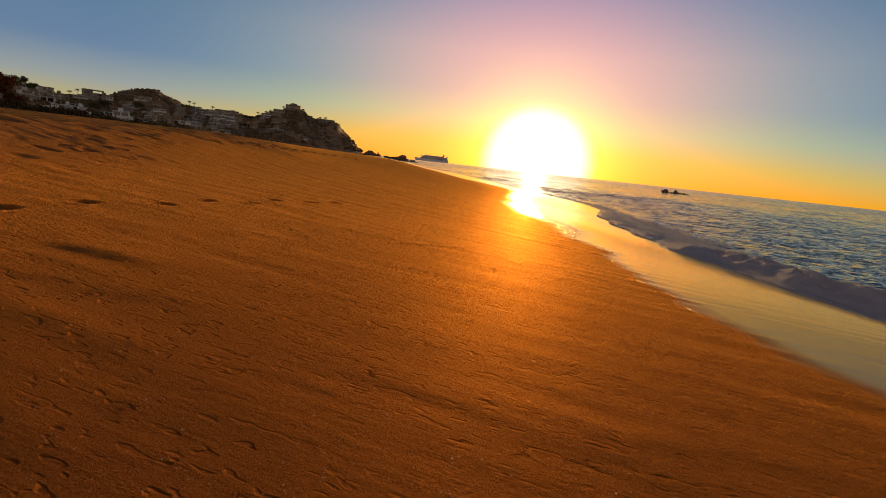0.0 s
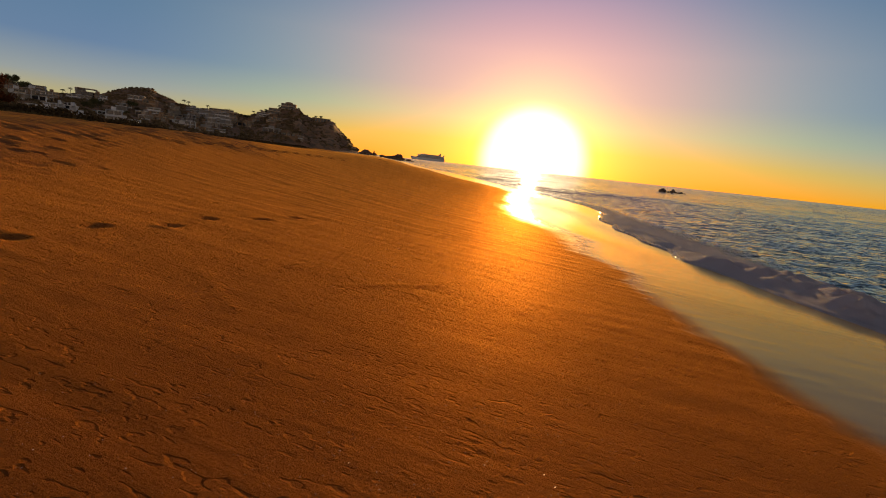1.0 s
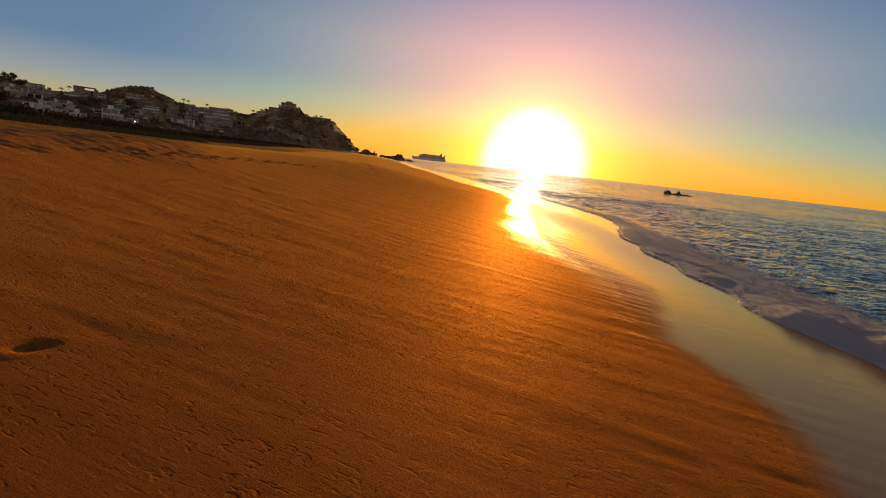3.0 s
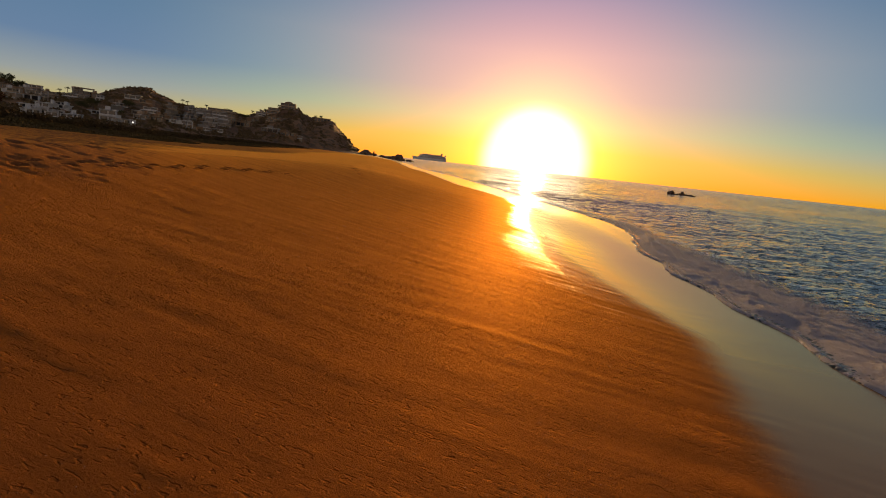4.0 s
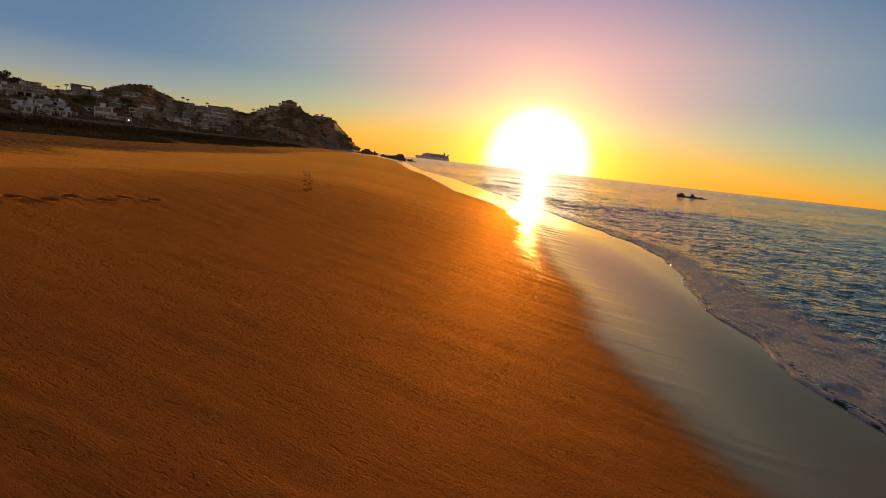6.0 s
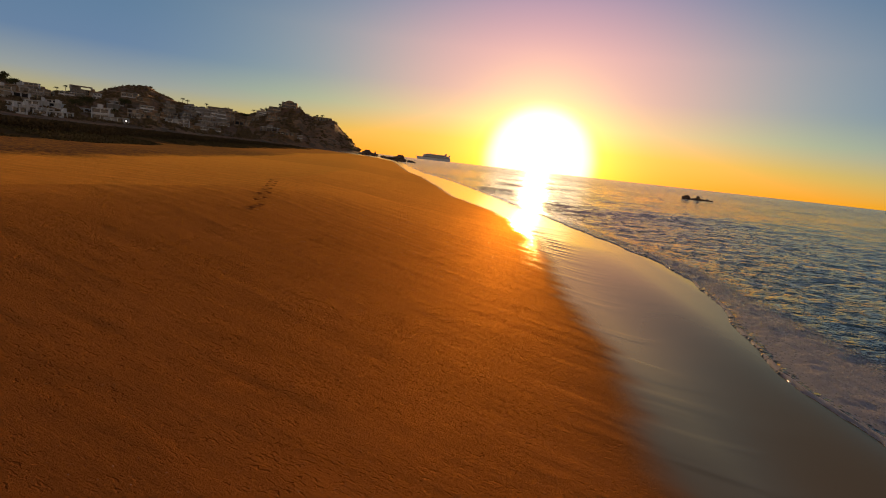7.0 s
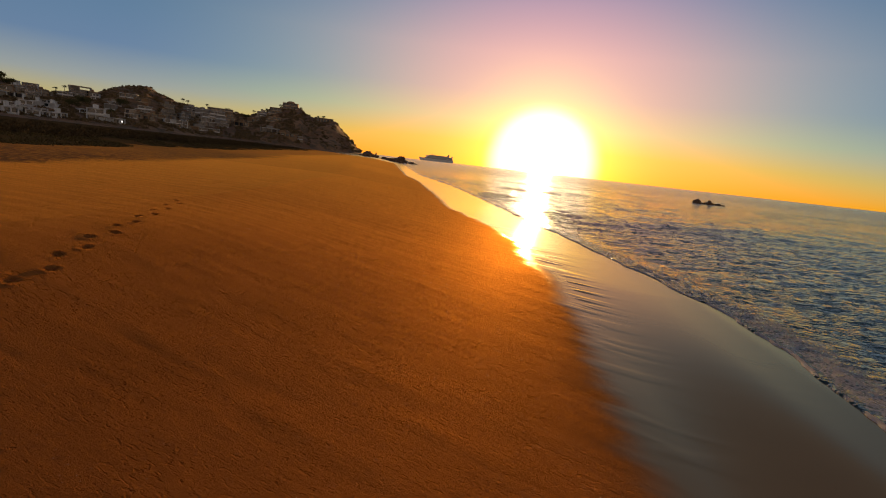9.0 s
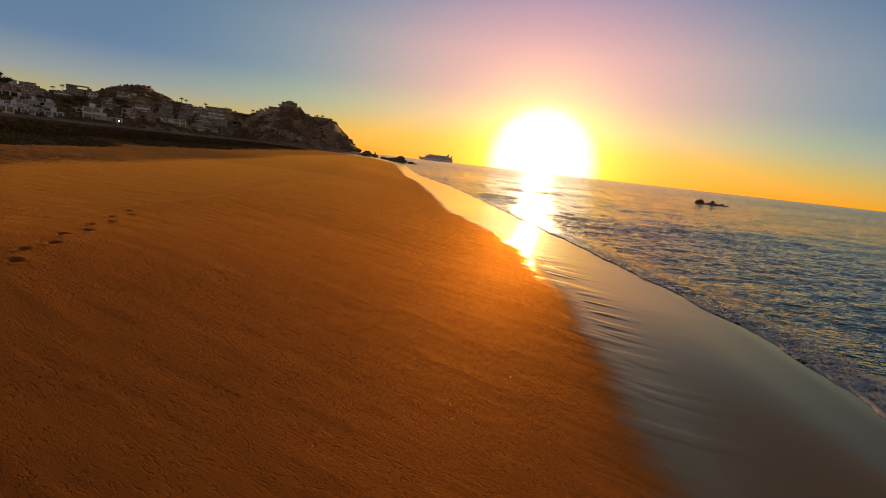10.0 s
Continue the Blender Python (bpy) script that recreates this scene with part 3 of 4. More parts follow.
def block(bm, x0, x1, y0, y1, z0, z1, bevel=0.0):
    r = bmesh.ops.create_cube(bm, size=1.0)
    for v in r["verts"]:
        v.co = Vector((x0 if v.co.x < 0 else x1, y0 if v.co.y < 0 else y1, z0 if v.co.z < 0 else z1))
    if bevel:
        es = list({e for v in r["verts"] for e in v.link_edges})
        bmesh.ops.bevel(bm, geom=es, offset=bevel, segments=1, affect="EDGES")
    return bm


def boxed(*a, **k):
    return block(bmesh.new(), *a, **k)


def make_plaster(name, colour):
    m, n = material(name)
    stain = n.noise(0.35, 5.0, 0.65, stretch=(1.0, 1.0, 0.4))
    fine = n.noise(3.0, 4.0, 0.6)
    c = n.mix(n.ramp(stain, [(0.35, 0.0), (0.75, 0.6)]), colour, tuple(v * 0.62 for v in colour))
    n.done(n.bsdf(color=c, rough=0.85, normal=n.bump(fine, 0.3, 0.05)))
    return m


def make_glass_dark():
    m, n = material("window_glass")
    n.done(n.bsdf(color=(0.015, 0.018, 0.022), rough=0.06, ior=1.5))
    return m


def make_leaf(name, a, b):
    m, n = material(name)
    info = m.node_tree.nodes.new("ShaderNodeNewGeometry")
    c = n.mix(info.outputs["Random Per Island"], a, b)
    n.done(n.bsdf(color=c, rough=0.9, spec=0.0))
    return m


def make_bark():
    m, n = material("bark")
    g = n.noise(4.0, 5.0, 0.65, stretch=(1.0, 1.0, 0.25))
    n.done(n.bsdf(color=n.mix(g, (0.06, 0.04, 0.025), (0.15, 0.10, 0.06)), rough=0.9, normal=n.bump(g, 0.8, 0.1)))
    return m


WHITE, CREAM, OCHRE, GREY = (make_plaster(*v) for v in (("white_plaster", (0.64, 0.62, 0.58)), ("cream_plaster", (0.40, 0.31, 0.21)), ("ochre_plaster", (0.30, 0.18, 0.09)), ("grey_plaster", (0.28, 0.25, 0.21))))
GLASS, BARK = make_glass_dark(), make_bark()
SCRUB = make_leaf("dry_scrub", (0.12, 0.085, 0.04), (0.23, 0.155, 0.075))
BANK = make_leaf("dune_scrub", (0.07, 0.055, 0.024), (0.13, 0.10, 0.045))
HEDGE = make_leaf("hedge_leaf", (0.05, 0.038, 0.02), (0.10, 0.07, 0.035))
# leaves with the low sun's red light painted into their colour
RED_LIT = make_leaf("red_lit_leaf", (0.09, 0.035, 0.015), (0.17, 0.06, 0.025))
LEAF = make_leaf("dark_leaf", (0.05, 0.055, 0.022), (0.11, 0.10, 0.04))


def make_lit():
    m, n = material("white_lamp")
    n.done(n.bsdf(color=(0.8, 0.8, 0.8), glow=(1.0, 0.95, 0.88), power=1.1))
    return m


LIT = make_lit()


def leaf_cloud(name, centres, radii, count, size, mat, flat=0.7, seed=1, parent=None):
    """Many small bent leaves round the given centres, joined."""
    r = np.random.RandomState(seed)
    c = np.repeat(np.asarray(centres, float), count, 0)
    rad = np.repeat(np.asarray(radii, float), count)
    n = len(c)
    d = r.normal(size=(n, 3))
    d /= np.linalg.norm(d, axis=1)[:, None]
    p = c + d * (rad * r.rand(n) ** 0.45)[:, None] * np.array([1, 1, flat])
    a = r.normal(size=(n, 3))
    a /= np.linalg.norm(a, axis=1)[:, None]
    b = np.cross(a, r.normal(size=(n, 3)))
    b /= np.linalg.norm(b, axis=1)[:, None]
    s = (size * (0.5 + r.rand(n)))[:, None] * (rad / np.mean(rad))[:, None] ** 0.5
    k = np.cross(a, b) * s * 0.25
    co = np.stack([p - a * s, p - b * s * 0.5 + k, p + a * s, p + b * s * 0.5 + k], 1).reshape(-1, 3)
    me = bpy.data.meshes.new(name)
    f = np.arange(4 * n).reshape(-1, 4)
    tri = np.concatenate([f[:, [0, 1, 2]], f[:, [0, 2, 3]]])
    me.vertices.add(len(co))
    me.vertices.foreach_set("co", co.astype(np.float32).ravel())
    me.loops.add(tri.size)
    me.loops.foreach_set("vertex_index", tri.astype(np.int32).ravel())
    me.polygons.add(len(tri))
    me.polygons.foreach_set("loop_start", np.arange(0, tri.size, 3, dtype=np.int32))
    me.update(calc_edges=True)
    me.materials.append(mat)
    ob = new(name, me)
    ob.parent = parent
    return ob


# ================= houses on the headland =================
def slope_place(az, el):
    """The spot on the hillside that is seen at that height angle from the beach."""
    rr = np.linspace(330, 790, 460)
    seen = np.degrees(np.arctan2(hill_height(np.full(rr.shape, az), rr) - 4.2, rr))
    k = int(np.argmax(seen >= el)) if (seen >= el).any() else int(np.argmax(seen))
    return float(rr[k])


def storey(house, z, h, w, d, bays, wall, trim, y_off, r):
    """One floor: set-back wall, floor slab, piers, panes and a parapet."""
    x0, x1 = -w / 2, w / 2
    part("wall", boxed(x0 + 0.3, x1 - 0.3, y_off + 1.3, y_off + d, z, z + h - 0.35), wall, house)
    part("floor_slab", boxed(x0 - 0.3, x1 + 0.3, y_off - 0.4, y_off + d, z + h - 0.35, z + h, bevel=0.05), trim, house)
    step = w / bays
    for i in range(bays + 1):
        if i in (0, bays) or r.random() < 0.7:
            x = x0 + i * step
            part("pier", boxed(x - 0.35, x + 0.35, y_off, y_off + 1.35, z, z + h - 0.35), wall, house)
    for i in range(bays):
        if r.random() < 0.85:
            x = x0 + (i + 0.5) * step
            win = part("window", boxed(x - step * 0.45, x + step * 0.45, y_off + 1.22, y_off + 1.32, z + 0.2, z + h * 0.82), trim, house)
            part("pane", boxed(x - step * 0.42, x + step * 0.42, y_off + 1.19, y_off + 1.25, z + 0.3, z + h * 0.79), GLASS, win)
    if r.random() < 0.6:
        part("parapet", boxed(x0, x1, y_off - 0.3, y_off - 0.1, z, z + 0.9), trim, house)


def villa(az, el, wide, high, kind, seed):
    r = random.Random(seed)
    dist = slope_place(az, el)
    p = on_hill(az, dist)
    w, h = max(radians(wide) * dist, 6.0), max(radians(high) * dist, 3.2)
    floors = max(1, round(h / 3.6))
    fh = h / floors
    wall, trim, words = r.choice(((WHITE, WHITE, "white plastered"), (WHITE, CREAM, "white and cream"), (CREAM, WHITE, "cream plastered"), (OCHRE, CREAM, "ochre plastered"), (GREY, WHITE, "grey plastered")))
    if az > -34 and wall is WHITE:
        wall, trim, words = r.choice(((CREAM, WHITE, "cream plastered"), (OCHRE, CREAM, "ochre plastered"), (GREY, CREAM, "grey plastered")))
    if kind in "wc" or (az < -37 and el < 0.9):
        wall, trim, words = WHITE, WHITE, "white plastered"
    if kind == "b":
        wall, trim, words = GREY, CREAM, "grey blocky"
    if kind == "d":
        wall, trim, words = OCHRE, CREAM, "ochre domed"
    ob = new("house")
    shape = {"t": "terraced villa", "w": "apartment house", "s": "flat-roofed house", "b": "villa with an open top floor", "c": "cube house", "d": "hilltop villa"}[kind]
    tagged(ob, f"{words} {shape}, {floors} storey{'s' * (floors > 1)} high", "house", "houses on the headland")
    bays = max(2, min(9, round(w / 4.5)))
    depth = 11.0
    part("foundation", boxed(-w / 2 - 0.2, w / 2 + 0.2, 0.2, depth + 4, -9, 0.0), wall, ob)
    y = 0.0
    width = w
    for i in range(floors):
        if kind == "b" and i == floors - 1:
            # open frame under a heavy roof
            for x in (-width / 2, width / 2 - 1.4, -width * 0.12):
                part("pillar", boxed(x, x + 1.4, y, y + 2.0, fh * i, fh * (i + 1) - 0.5), wall, ob)
            part("back_wall", boxed(-width / 2, -width * 0.1, y + 2, y + depth, fh * i, fh * (i + 1) - 0.5), wall, ob)
            part("roof", boxed(-width / 2 - 0.3, width / 2 + 0.3, y - 0.3, y + depth, fh * (i + 1) - 0.6, fh * (i + 1) + 0.3, bevel=0.08), trim, ob)
            continue
        storey(ob, fh * i, fh, width, depth, max(1, round(bays * width / w)), wall, trim, y, r)
        if kind == "t":
            y += 2.6
            width *= r.uniform(0.68, 0.9)
    if kind == "c":
        # two bright white lamps, built as glowing panes in window frames
        for x in (-w * 0.28, w * 0.22):
            lit = part("window", boxed(x - 0.6, x + 0.6, -0.12, 0.0, 1.2, 2.5), trim, ob, "bright white lamp, built as a glowing window")
            part("pane", boxed(x - 0.5, x + 0.5, -0.17, -0.1, 1.3, 2.4), LIT, lit)
    if kind == "d":
        bm = bmesh.new()
        bmesh.ops.create_uvsphere(bm, u_segments=20, v_segments=10, radius=1.0)
        for v in bm.verts:
            v.co = Vector((v.co.x * w * 0.3, v.co.y * w * 0.3 + 5, max(v.co.z, 0) * w * 0.14 + h))
        part("roof", bm, OCHRE, ob, "low ochre dome")
    elif kind != "b" and r.random() < 0.5:
        part("roof_room", boxed(-width * 0.2, width * 0.1, y + 3, y + 7, h, h + 2.3), wall, ob)
    ob.matrix_world = Matrix.Translation(p) @ Matrix.Rotation(radians(-az + r.uniform(-22, 22)), 4, "Z")
    return ob


LEFT_HOUSES = ((-41.66, 1.45, 0.86, 0.64, "s"), (-41.06, 2.23, 0.80, 0.46, "s"), (-40.00, 2.14, 1.13, 0.51, "t"), (-40.65, 1.20, 1.04, 0.56, "t"), (-39.67, 1.54, 0.91, 0.42, "s"), (-38.82, 1.77, 0.85, 0.38, "s"), (-37.48, 1.79, 1.21, 0.53, "t"), (-36.42, 2.16, 1.57, 0.78, "b"), (-35.54, 2.20, 0.63, 0.44, "s"), (-40.75, -0.05, 0.8, 0.6, "t"), (-40.05, 0.05, 0.75, 0.7, "t"), (-39.4, 0.0, 0.7, 0.5, "s"), (-38.85, 0.15, 0.6, 0.55, "t"), (-38.3, 0.0, 0.9, 0.4, "s"), (-37.5, 0.05, 0.8, 0.36, "s"), (-41.04, 0.49, 0.95, 0.46, "s"), (-39.91, 0.75, 0.91, 0.47, "s"), (-38.56, 1.05, 0.86, 0.43, "s"))
MIDDLE_HOUSES = ((-35.09, 0.17, 1.29, 1.11, "w"), (-34.00, 0.11, 1.59, 0.46, "s"), (-33.25, 0.10, 0.81, 0.52, "c"), (-32.81, 2.53, 1.34, 0.41, "s"), (-31.43, 1.39, 1.57, 0.62, "t"), (-31.76, 2.28, 1.10, 0.41, "s"), (-30.30, 0.70, 1.42, 0.74, "t"), (-29.44, 1.35, 1.25, 0.64, "t"), (-28.75, 0.47, 1.96, 0.65, "w"), (-29.65, 2.06, 1.15, 0.42, "s"), (-27.92, 1.12, 1.19, 0.65, "t"), (-27.44, 2.05, 1.19, 0.48, "s"), (-31.05, 0.71, 1.03, 0.47, "s"), (-32.44, 0.73, 1.00, 0.47, "s"))
POINT_HOUSES = ((-26.68, 1.62, 1.51, 0.81, "t"), (-26.1, 0.85, 1.3, 1.3, "t"), (-24.9, 0.95, 1.5, 1.5, "t"), (-25.6, 1.5, 1.4, 0.9, "t"), (-26.54, 0.32, 3.25, 0.33, "s"), (-24.08, 1.41, 1.26, 0.89, "t"), (-23.01, 1.21, 1.39, 0.50, "s"), (-25.06, 2.25, 2.27, 0.50, "s"), (-27.65, 0.29, 1.70, 0.44, "s"), (-18.49, 3.55, 1.46, 0.62, "d"), (-19.91, 2.86, 1.44, 0.68, "t"), (-19.98, 2.05, 1.55, 0.57, "t"), (-20.89, 2.50, 1.10, 0.45, "s"), (-19.01, 0.78, 2.48, 0.35, "s"), (-18.09, 0.60, 2.28, 0.35, "s"), (-20.37, 0.96, 1.66, 0.46, "s"), (-14.91, 2.69, 1.75, 0.41, "s"), (-21.95, 1.79, 1.19, 0.45, "s"))
for k, row in enumerate(LEFT_HOUSES + MIDDLE_HOUSES + POINT_HOUSES):
    villa(*row, seed=k + 1)
r_more = random.Random(77)
for k in range(26):
    az = r_more.uniform(-42.5, -22.5)
    villa(az, r_more.uniform(0.5, 2.0), r_more.uniform(0.6, 1.0), r_more.uniform(0.36, 0.55), r_more.choice("sst"), seed=100 + k)


# ================= plants =================
def tube(bm, points, radii, sides=7):
    rings = []
    for (p, rad), q in zip(zip(points, radii), points[1:] + [points[-1] + (points[-1] - points[-2])]):
        t = (q - p).normalized()
        a = t.orthogonal().normalized()
        b = t.cross(a)
        rings.append([bm.verts.new(p + (a * math.cos(2 * math.pi * i / sides) + b * math.sin(2 * math.pi * i / sides)) * rad) for i in range(sides)])
    for r0, r1 in zip(rings, rings[1:]):
        for i in range(sides):
            bm.faces.new((r0[i], r0[(i + 1) % sides], r1[(i + 1) % sides], r1[i]))
    return bm


def tree(x, y, z, height, spread, seed, label, leaf=None):
    r = random.Random(seed)
    ob = new("tree")
    tagged(ob, label, "tree", "trees on the hillside")
    bm = bmesh.new()
    tube(bm, [Vector((r.uniform(-.1, .1) * k, r.uniform(-.1, .1) * k, -0.5 + height * 0.14 * k)) for k in range(5)], [height * 0.045 * (1 - 0.15 * k) for k in range(5)])
    tips = []
    for k in range(7):
        a = k * 0.9 + r.uniform(-.3, .3)
        s = height * r.uniform(0.3, 0.5)
        e = Vector((math.cos(a) * spread * r.uniform(.4, .8), math.sin(a) * spread * r.uniform(.4, .8), height * r.uniform(0.6, 0.9)))
        tube(bm, [Vector((0, 0, s)), Vector((0, 0, s)).lerp(e, 0.5) + Vector((0, 0, 0.3)), e], [height * 0.02, height * 0.014, height * 0.005], 5)
        tips += [e, Vector((0, 0, s)).lerp(e, 0.65)]
    tips += [Vector((r.uniform(-1, 1) * spread * .5, r.uniform(-1, 1) * spread * .5, height * r.uniform(.7, .95))) for _ in range(7)]
    part("trunk", bm, BARK, ob)
    leaf_cloud("crown", tips, [spread * r.uniform(0.28, 0.45) for _ in tips], 110, height * 0.035, leaf or LEAF, 0.75, seed, ob)
    ob.matrix_world = pose(x, y, z, 0, 0, r.uniform(0, 360))
    return ob


def palm(p, height, seed):
    r = random.Random(seed)
    ob = new("palm_tree")
    tagged(ob, "slender palm with a ragged crown on the ridge", "palm", "palms on the ridge")
    lean = r.uniform(-0.8, 0.8)
    pts = [Vector((lean * (k / 5) ** 2, 0, -1 + (height + 1) * k / 5)) for k in range(6)]
    part("trunk", tube(bmesh.new(), pts, [0.32, 0.27, 0.24, 0.22, 0.2, 0.2], 7), BARK, ob)
    for k in range(13):
        a, up = k * 2.4, r.uniform(-0.1, 0.9)
        d = Vector((math.cos(a), math.sin(a), 0))
        s = Vector((-d.y, d.x, 0))
        bm = bmesh.new()
        rows = []
        for i in range(6):
            q = i / 5
            c = pts[-1] + d * 2.9 * q + Vector((0, 0, up * 2.2 * q - 2.4 * q * q))
            wd = 0.42 * math.sin(math.pi * (0.12 + 0.85 * q))
            rows.append([bm.verts.new(c + s * wd - Vector((0, 0, 0.15))), bm.verts.new(c), bm.verts.new(c - s * wd - Vector((0, 0, 0.15)))])
        for u0, u1 in zip(rows, rows[1:]):
            bm.faces.new((u0[0], u0[1], u1[1], u1[0]))
            bm.faces.new((u0[1], u0[2], u1[2], u1[1]))
        part("frond", bm, LEAF, ob)
    ob.matrix_world = pose(*p, 0, 0, r.uniform(0, 360))
    return ob


for k, (az, el, hgt) in enumerate(((-28.4, 2.7, 7.0), (-28.0, 2.65, 6.0), (-26.3, 2.5, 6.0), (-22.0, 2.45, 6.5), (-21.2, 2.7, 6.0), (-38.2, 2.1, 6.0), (-37.6, 2.3, 7.0), (-19.4, 3.5, 5.0), (-15.6, 2.85, 5.0), (-15.1, 2.85, 5.5), (-41.5, 2.4, 7.0), (-33.9, 0.4, 7.0))):
    palm(on_hill(az, slope_place(az, el)), hgt, 300 + k)
for k, (az, el, hgt, spread) in enumerate(((-41.9, 2.3, 9, 6), (-41.2, 2.0, 8, 6), (-17.9, 3.8, 4, 4), (-36.9, 0.9, 7, 6), (-36.0, 1.2, 8, 7), (-33.2, 1.6, 7, 6), (-24.4, 2.4, 5, 5), (-22.6, 2.0, 6, 5), (-20.6, 2.9, 5, 5))):
    tree(*on_hill(az, slope_place(az, el)), hgt, spread, 400 + k, "dark leafy tree with an uneven crown beside the houses")
# these trees look red-lit by leaf colour alone
for k, (x, y, hgt) in enumerate(((-226, 250, 20), (-222, 240, 14), (-234, 246, 17), (-219, 253, 10))):
    tree(x, y, 3.2, hgt, hgt * 0.5, 450 + k, "large tree behind the dune bank, red light put into its leaf colour", RED_LIT)


def hillside_shrubs():
    r = np.random.RandomState(9)
    n = 9000
    az = r.uniform(-47, -10.6, n)
    k = r.rand(n)
    ridge = np.interp(az, (-75, -42, -31, -20, -14, -10), (700, 720, 780, 760, 690, 660))
    foot = np.interp(az, (-75, -42, -30, -22, -16, -10), (300, 330, 420, 480, 540, 590))
    rr = foot + (ridge - foot) * (0.02 + 1.0 * k)
    z = hill_height(az, rr)
    keep = (fractal(az * 2.2, rr / 22, 3, 221) > -0.25) & (z > 4) & ((az < -17) | (r.rand(n) < 0.35))
    c = np.stack([HILL_AT[0] + rr * np.sin(np.radians(az)), HILL_AT[1] + rr * np.cos(np.radians(az)), z + 0.4], 1)[keep]
    ob = leaf_cloud("hillside_shrubs", c, r.uniform(0.9, 2.6, len(c)), 16, 0.75, SCRUB, 0.6, 10)
    tagged(ob, "dark dry shrubs scattered over the hillside", "shrubs", kind="stuff")


def bank_scrub():
    """Low dry growth on the bank's face, and a thicket of bushes along its top."""
    r = np.random.RandomState(19)

    def spots(n, near, far, bend):
        y = 20 + 330 * r.rand(n) ** 1.5
        back = near + (far - near) * r.rand(n) ** bend
        x = bank_line(y) - back
        z = beach(x, y) + 0.6 * smooth(0, 7, back) + 0.002 * np.clip(back - 6, 0, 150)
        return np.stack([x, y, z], 1), fractal(x / 6, y / 6, 3, 231)

    c, thick = spots(8000, 0.2, 14, 1.2)
    c = c[thick > -0.35]
    ob = leaf_cloud("dune_scrub", c + np.array((0, 0, 0.03)), r.uniform(0.25, 0.55, len(c)), 22, 0.10, BANK, 0.45, 20)
    tagged(ob, "low olive-brown scrub covering the dune bank", "scrub", kind="stuff")
    c, thick = spots(2600, 7, 48, 1.6)
    c = c[thick > -0.3]
    ob = leaf_cloud("thicket", c + np.array((0, 0, 0.25)), r.uniform(0.6, 1.25, len(c)), 70, 0.17, HEDGE, 0.75, 21)
    tagged(ob, "dark brown thicket of bushes along the bank", "bushes", kind="stuff")


hillside_shrubs()
bank_scrub()


# ================= cruise ship =================
def make_paint(name, colour, rough=0.45):
    m, n = material(name)
    rust = n.noise(0.12, 5.0, 0.65, stretch=(1.0, 1.0, 0.4))
    n.done(n.bsdf(color=n.mix(n.ramp(rust, [(0.45, 0.0), (0.8, 0.35)]), colour, tuple(v * 0.6 for v in colour)), rough=rough))
    return m


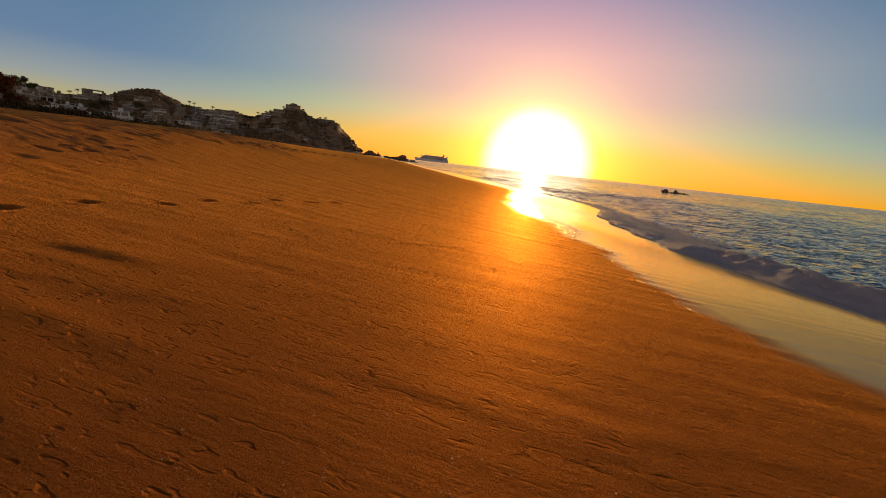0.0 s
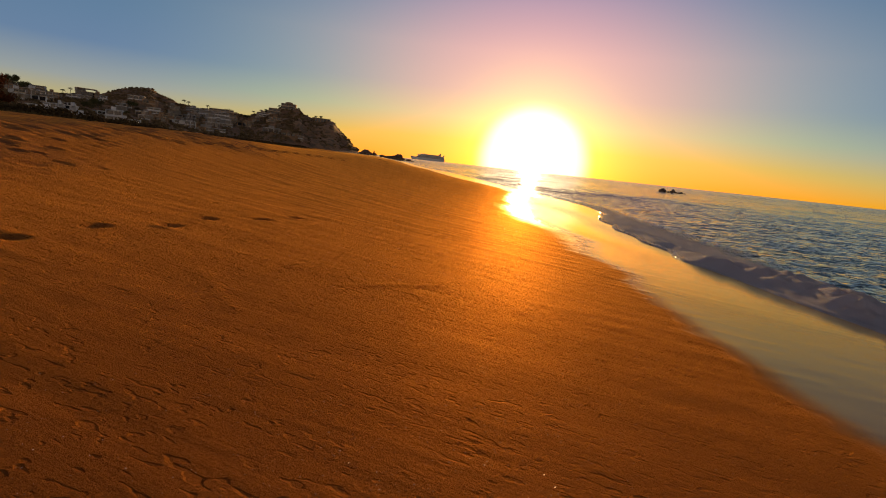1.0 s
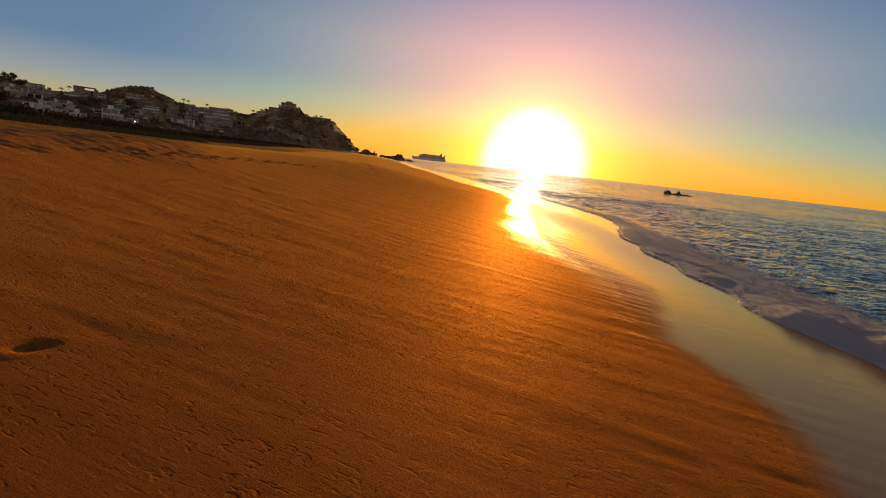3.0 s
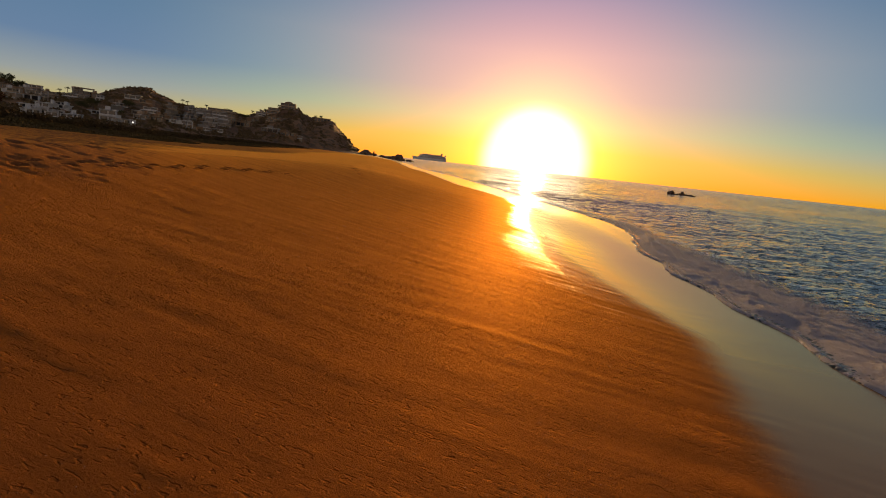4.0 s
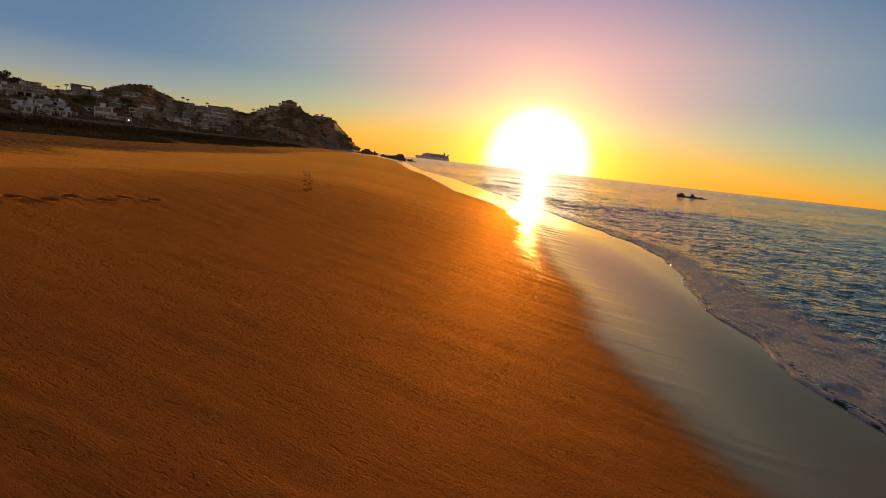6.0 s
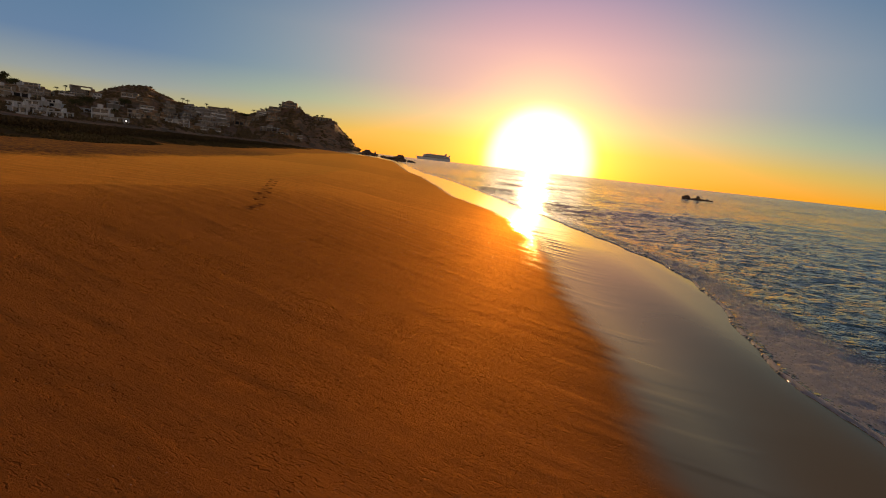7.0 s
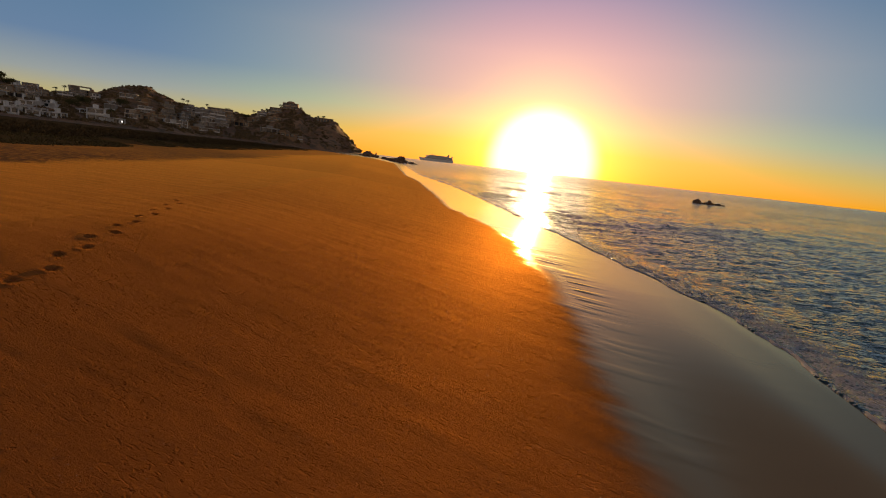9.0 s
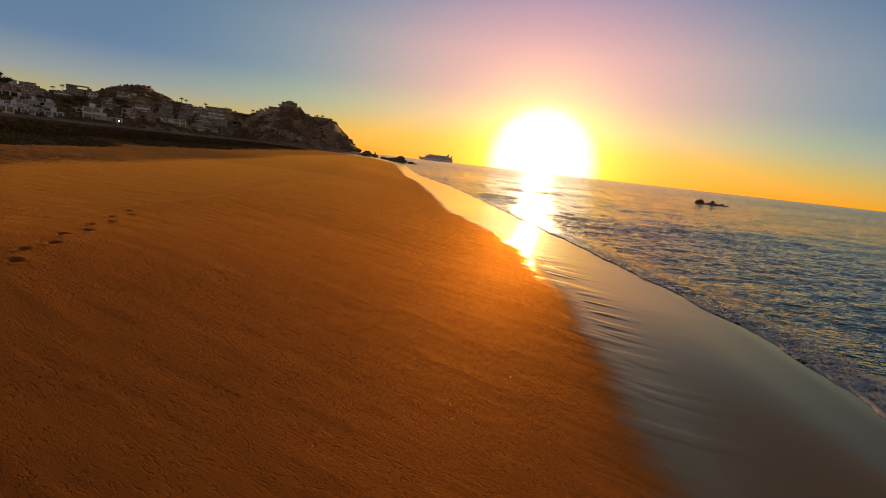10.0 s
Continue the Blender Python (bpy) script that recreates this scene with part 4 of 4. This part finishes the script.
def cruise_ship():
    """A large liner at anchor, its bow to -x."""
    white, dark = make_paint("ship_white", (0.8, 0.78, 0.74)), make_paint("ship_blue", (0.16, 0.17, 0.22))
    ship = new("cruise_ship")
    tagged(ship, "large white cruise ship at anchor on the horizon", "ship")
    bm = bmesh.new()
    rings = []
    for k in range(25):
        q = k / 24
        beam = 16 * min(1.0, (q / 0.22) ** 0.6) * (1 - 0.25 * max(0, q - 0.85) / 0.15) + 0.05
        deck = 17 + 4 * max(0, 0.25 - q) / 0.25
        rake = -14 * max(0, 0.12 - q) / 0.12
        x = -118 + 246 * q
        rings.append([bm.verts.new((x, -beam * 0.75, -4)), bm.verts.new((x + rake * 0.35, -beam * 0.92, 5)), bm.verts.new((x + rake, -beam, deck)), bm.verts.new((x + rake, beam, deck)), bm.verts.new((x + rake * 0.35, beam * 0.92, 5)), bm.verts.new((x, beam * 0.75, -4))])
    for r0, r1 in zip(rings, rings[1:]):
        for i in range(6):
            bm.faces.new((r0[i], r0[(i + 1) % 6], r1[(i + 1) % 6], r1[i]))
    bm.faces.new(rings[0])
    bm.faces.new(rings[-1][::-1])
    part("hull", bm, white, ship)
    for k in range(9):
        x0, x1 = -88 + 3.4 * k + (6 if k > 6 else 0), 126 - 1.2 * k - (22 if k > 6 else 0)
        z = 17 + 3.0 * k
        deck = part("deck", boxed(x0, x1, -15 + 0.4 * k, 15 - 0.4 * k, z, z + 2.6, bevel=0.3), white, ship)
        part("balcony_row", boxed(x0 + 8, x1 - 4, -15.15 + 0.4 * k, -14.9 + 0.4 * k, z + 0.7, z + 2.0), GLASS, deck, "dark row of balcony windows")
        part("deck_edge", boxed(x0 - 1, x1 + 1, -15.6 + 0.4 * k, 15.6 - 0.4 * k, z + 2.55, z + 3.0), white, deck)
    part("bridge", boxed(-84, -66, -17, 17, 35, 39, bevel=0.8), white, ship)
    bm = bmesh.new()
    tube(bm, [Vector((88, 0, 40)), Vector((90, 0, 48)), Vector((94, 0, 55)), Vector((95, 0, 56))], [7.5, 7.0, 5.5, 4.0], 14)
    part("funnel", bm, dark, ship, "dark raked funnel")
    bm = bmesh.new()
    tube(bm, [Vector((-50, 0, 42)), Vector((-49, 0, 50)), Vector((-48, 0, 57))], [1.6, 1.0, 0.4], 8)
    block(bm, -50.5, -48, -6, 6, 49, 50)
    part("radar_mast", bm, white, ship)
    bm = bmesh.new()
    bmesh.ops.create_uvsphere(bm, u_segments=16, v_segments=10, radius=4.5)
    bmesh.ops.translate(bm, verts=bm.verts, vec=(-28, 0, 46))
    part("radome", bm, white, ship)
    part("sports_deck", boxed(112, 124, -12, 12, 38, 47, bevel=0.8), white, ship)
    for k in range(9):
        bm = bmesh.new()
        bmesh.ops.create_uvsphere(bm, u_segments=10, v_segments=6, radius=1.0)
        for v in bm.verts:
            v.co = Vector((v.co.x * 5.5 - 62 + 19 * k, v.co.y * 1.8 - 16.6, v.co.z * 1.7 + 19))
        part("lifeboat", bm, OCHRE, ship, "orange lifeboat")
    x, y = polar(-2.8, 3900)
    ship.matrix_world = pose(x, y, 0, 0, 0, 3)
    return ship


cruise_ship()


# ================= grit on the sand =================
def grit():
    """Flat glossy grains, each tilted its own way."""
    r = np.random.RandomState(29)
    n = 42000
    y = 0.9 + 44 * r.rand(n) ** 1.5
    x = np.interp(y, (0, 40), (0.1, 2.2)) + r.normal(size=n) * (1.0 + 0.05 * y)
    keep = x < wet_edge(y) - 0.3
    x, y = x[keep], y[keep]
    z = sand_height(x.copy(), y.copy())[0]
    n = len(x)
    s = (0.0014 + 0.0026 * r.rand(n) ** 4) * (1 + y / 22)
    up = np.stack([0.35 * r.normal(size=n), 0.35 * r.normal(size=n), np.ones(n)], 1)
    up /= np.linalg.norm(up, axis=1)[:, None]
    a = np.cross(up, r.normal(size=(n, 3)))
    a /= np.linalg.norm(a, axis=1)[:, None]
    b = np.cross(up, a)
    c = np.stack([x, y, z], 1)
    k = s[:, None]
    co = np.stack([c + a * k, c + b * k * 0.8, c - a * k, c - b * k * 0.7, c + up * k * 0.12, c - up * k], 1).reshape(-1, 3)
    faces = np.array([(0, 1, 4), (1, 2, 4), (2, 3, 4), (3, 0, 4), (1, 0, 5), (2, 1, 5), (3, 2, 5), (0, 3, 5)])
    f = (faces[None] + 6 * np.arange(n)[:, None, None]).reshape(-1, 3)
    me = bpy.data.meshes.new("sand_grit")
    me.from_pydata(co.tolist(), [], f.tolist())
    m, n2 = material("shell_grit")
    info = m.node_tree.nodes.new("ShaderNodeNewGeometry")
    n2.done(n2.bsdf(color=n2.mix(info.outputs["Random Per Island"], (0.30, 0.12, 0.03), (0.85, 0.65, 0.42)), rough=0.28))
    me.materials.append(m)
    tagged(new("sand_grit", me), "pale shell grit and coarse grains on the sand", "grit", kind="stuff")


grit()


def sand_lumps():
    """Thin crusts and crumbs that the backwash left, long across the slope."""
    r = np.random.RandomState(37)
    n = 60000
    y = 0.8 + 34 * r.rand(n) ** 2.2
    x = np.interp(y, (0, 14, 40), (0.2, 0.6, 0.8)) + r.normal(size=n) * (1.3 + 0.08 * y)
    keep = (x < wet_edge(y) - 0.5) & (fractal(x / 1.1, y / 0.7, 3, 241) + 0.35 * r.normal(size=n) > 0.15)
    x, y = x[keep], y[keep]
    n = len(x)
    z = sand_height(x.copy(), y.copy())[0]
    wide = (0.005 + 0.012 * r.rand(n) ** 2) * (1 + y / 40)
    deep, high = wide * r.uniform(0.3, 0.6, n), wide * r.uniform(0.04, 0.08, n)
    turn = -0.3 + 0.35 * r.normal(size=n)
    ca, sa = np.cos(turn), np.sin(turn)
    ring = []
    for k in range(7):
        q = 2 * math.pi * k / 7
        px, py = np.cos(q) * wide * r.uniform(0.7, 1.2, n), np.sin(q) * deep * r.uniform(0.6, 1.3, n)
        ring.append(np.stack([x + px * ca - py * sa, y + px * sa + py * ca, z - 0.002], 1))
    top = np.stack([x + wide * r.uniform(-0.4, 0.4, n) * ca, y + wide * r.uniform(-0.2, 0.2, n), z + high], 1)
    co = np.stack(ring + [top], 1).reshape(-1, 3)
    faces = np.array([(k, (k + 1) % 7, 7) for k in range(7)])
    f = (faces[None] + 8 * np.arange(n)[:, None, None]).reshape(-1, 3)
    me = bpy.data.meshes.new("sand_lumps")
    me.from_pydata(co.tolist(), [], f.tolist())
    me.polygons.foreach_set("use_smooth", np.ones(len(f), dtype=bool))
    me.materials.append(SAND)
    tagged(new("sand_lumps", me), "small crusty lumps of damp brown sand", "sand", kind="stuff")


sand_lumps()
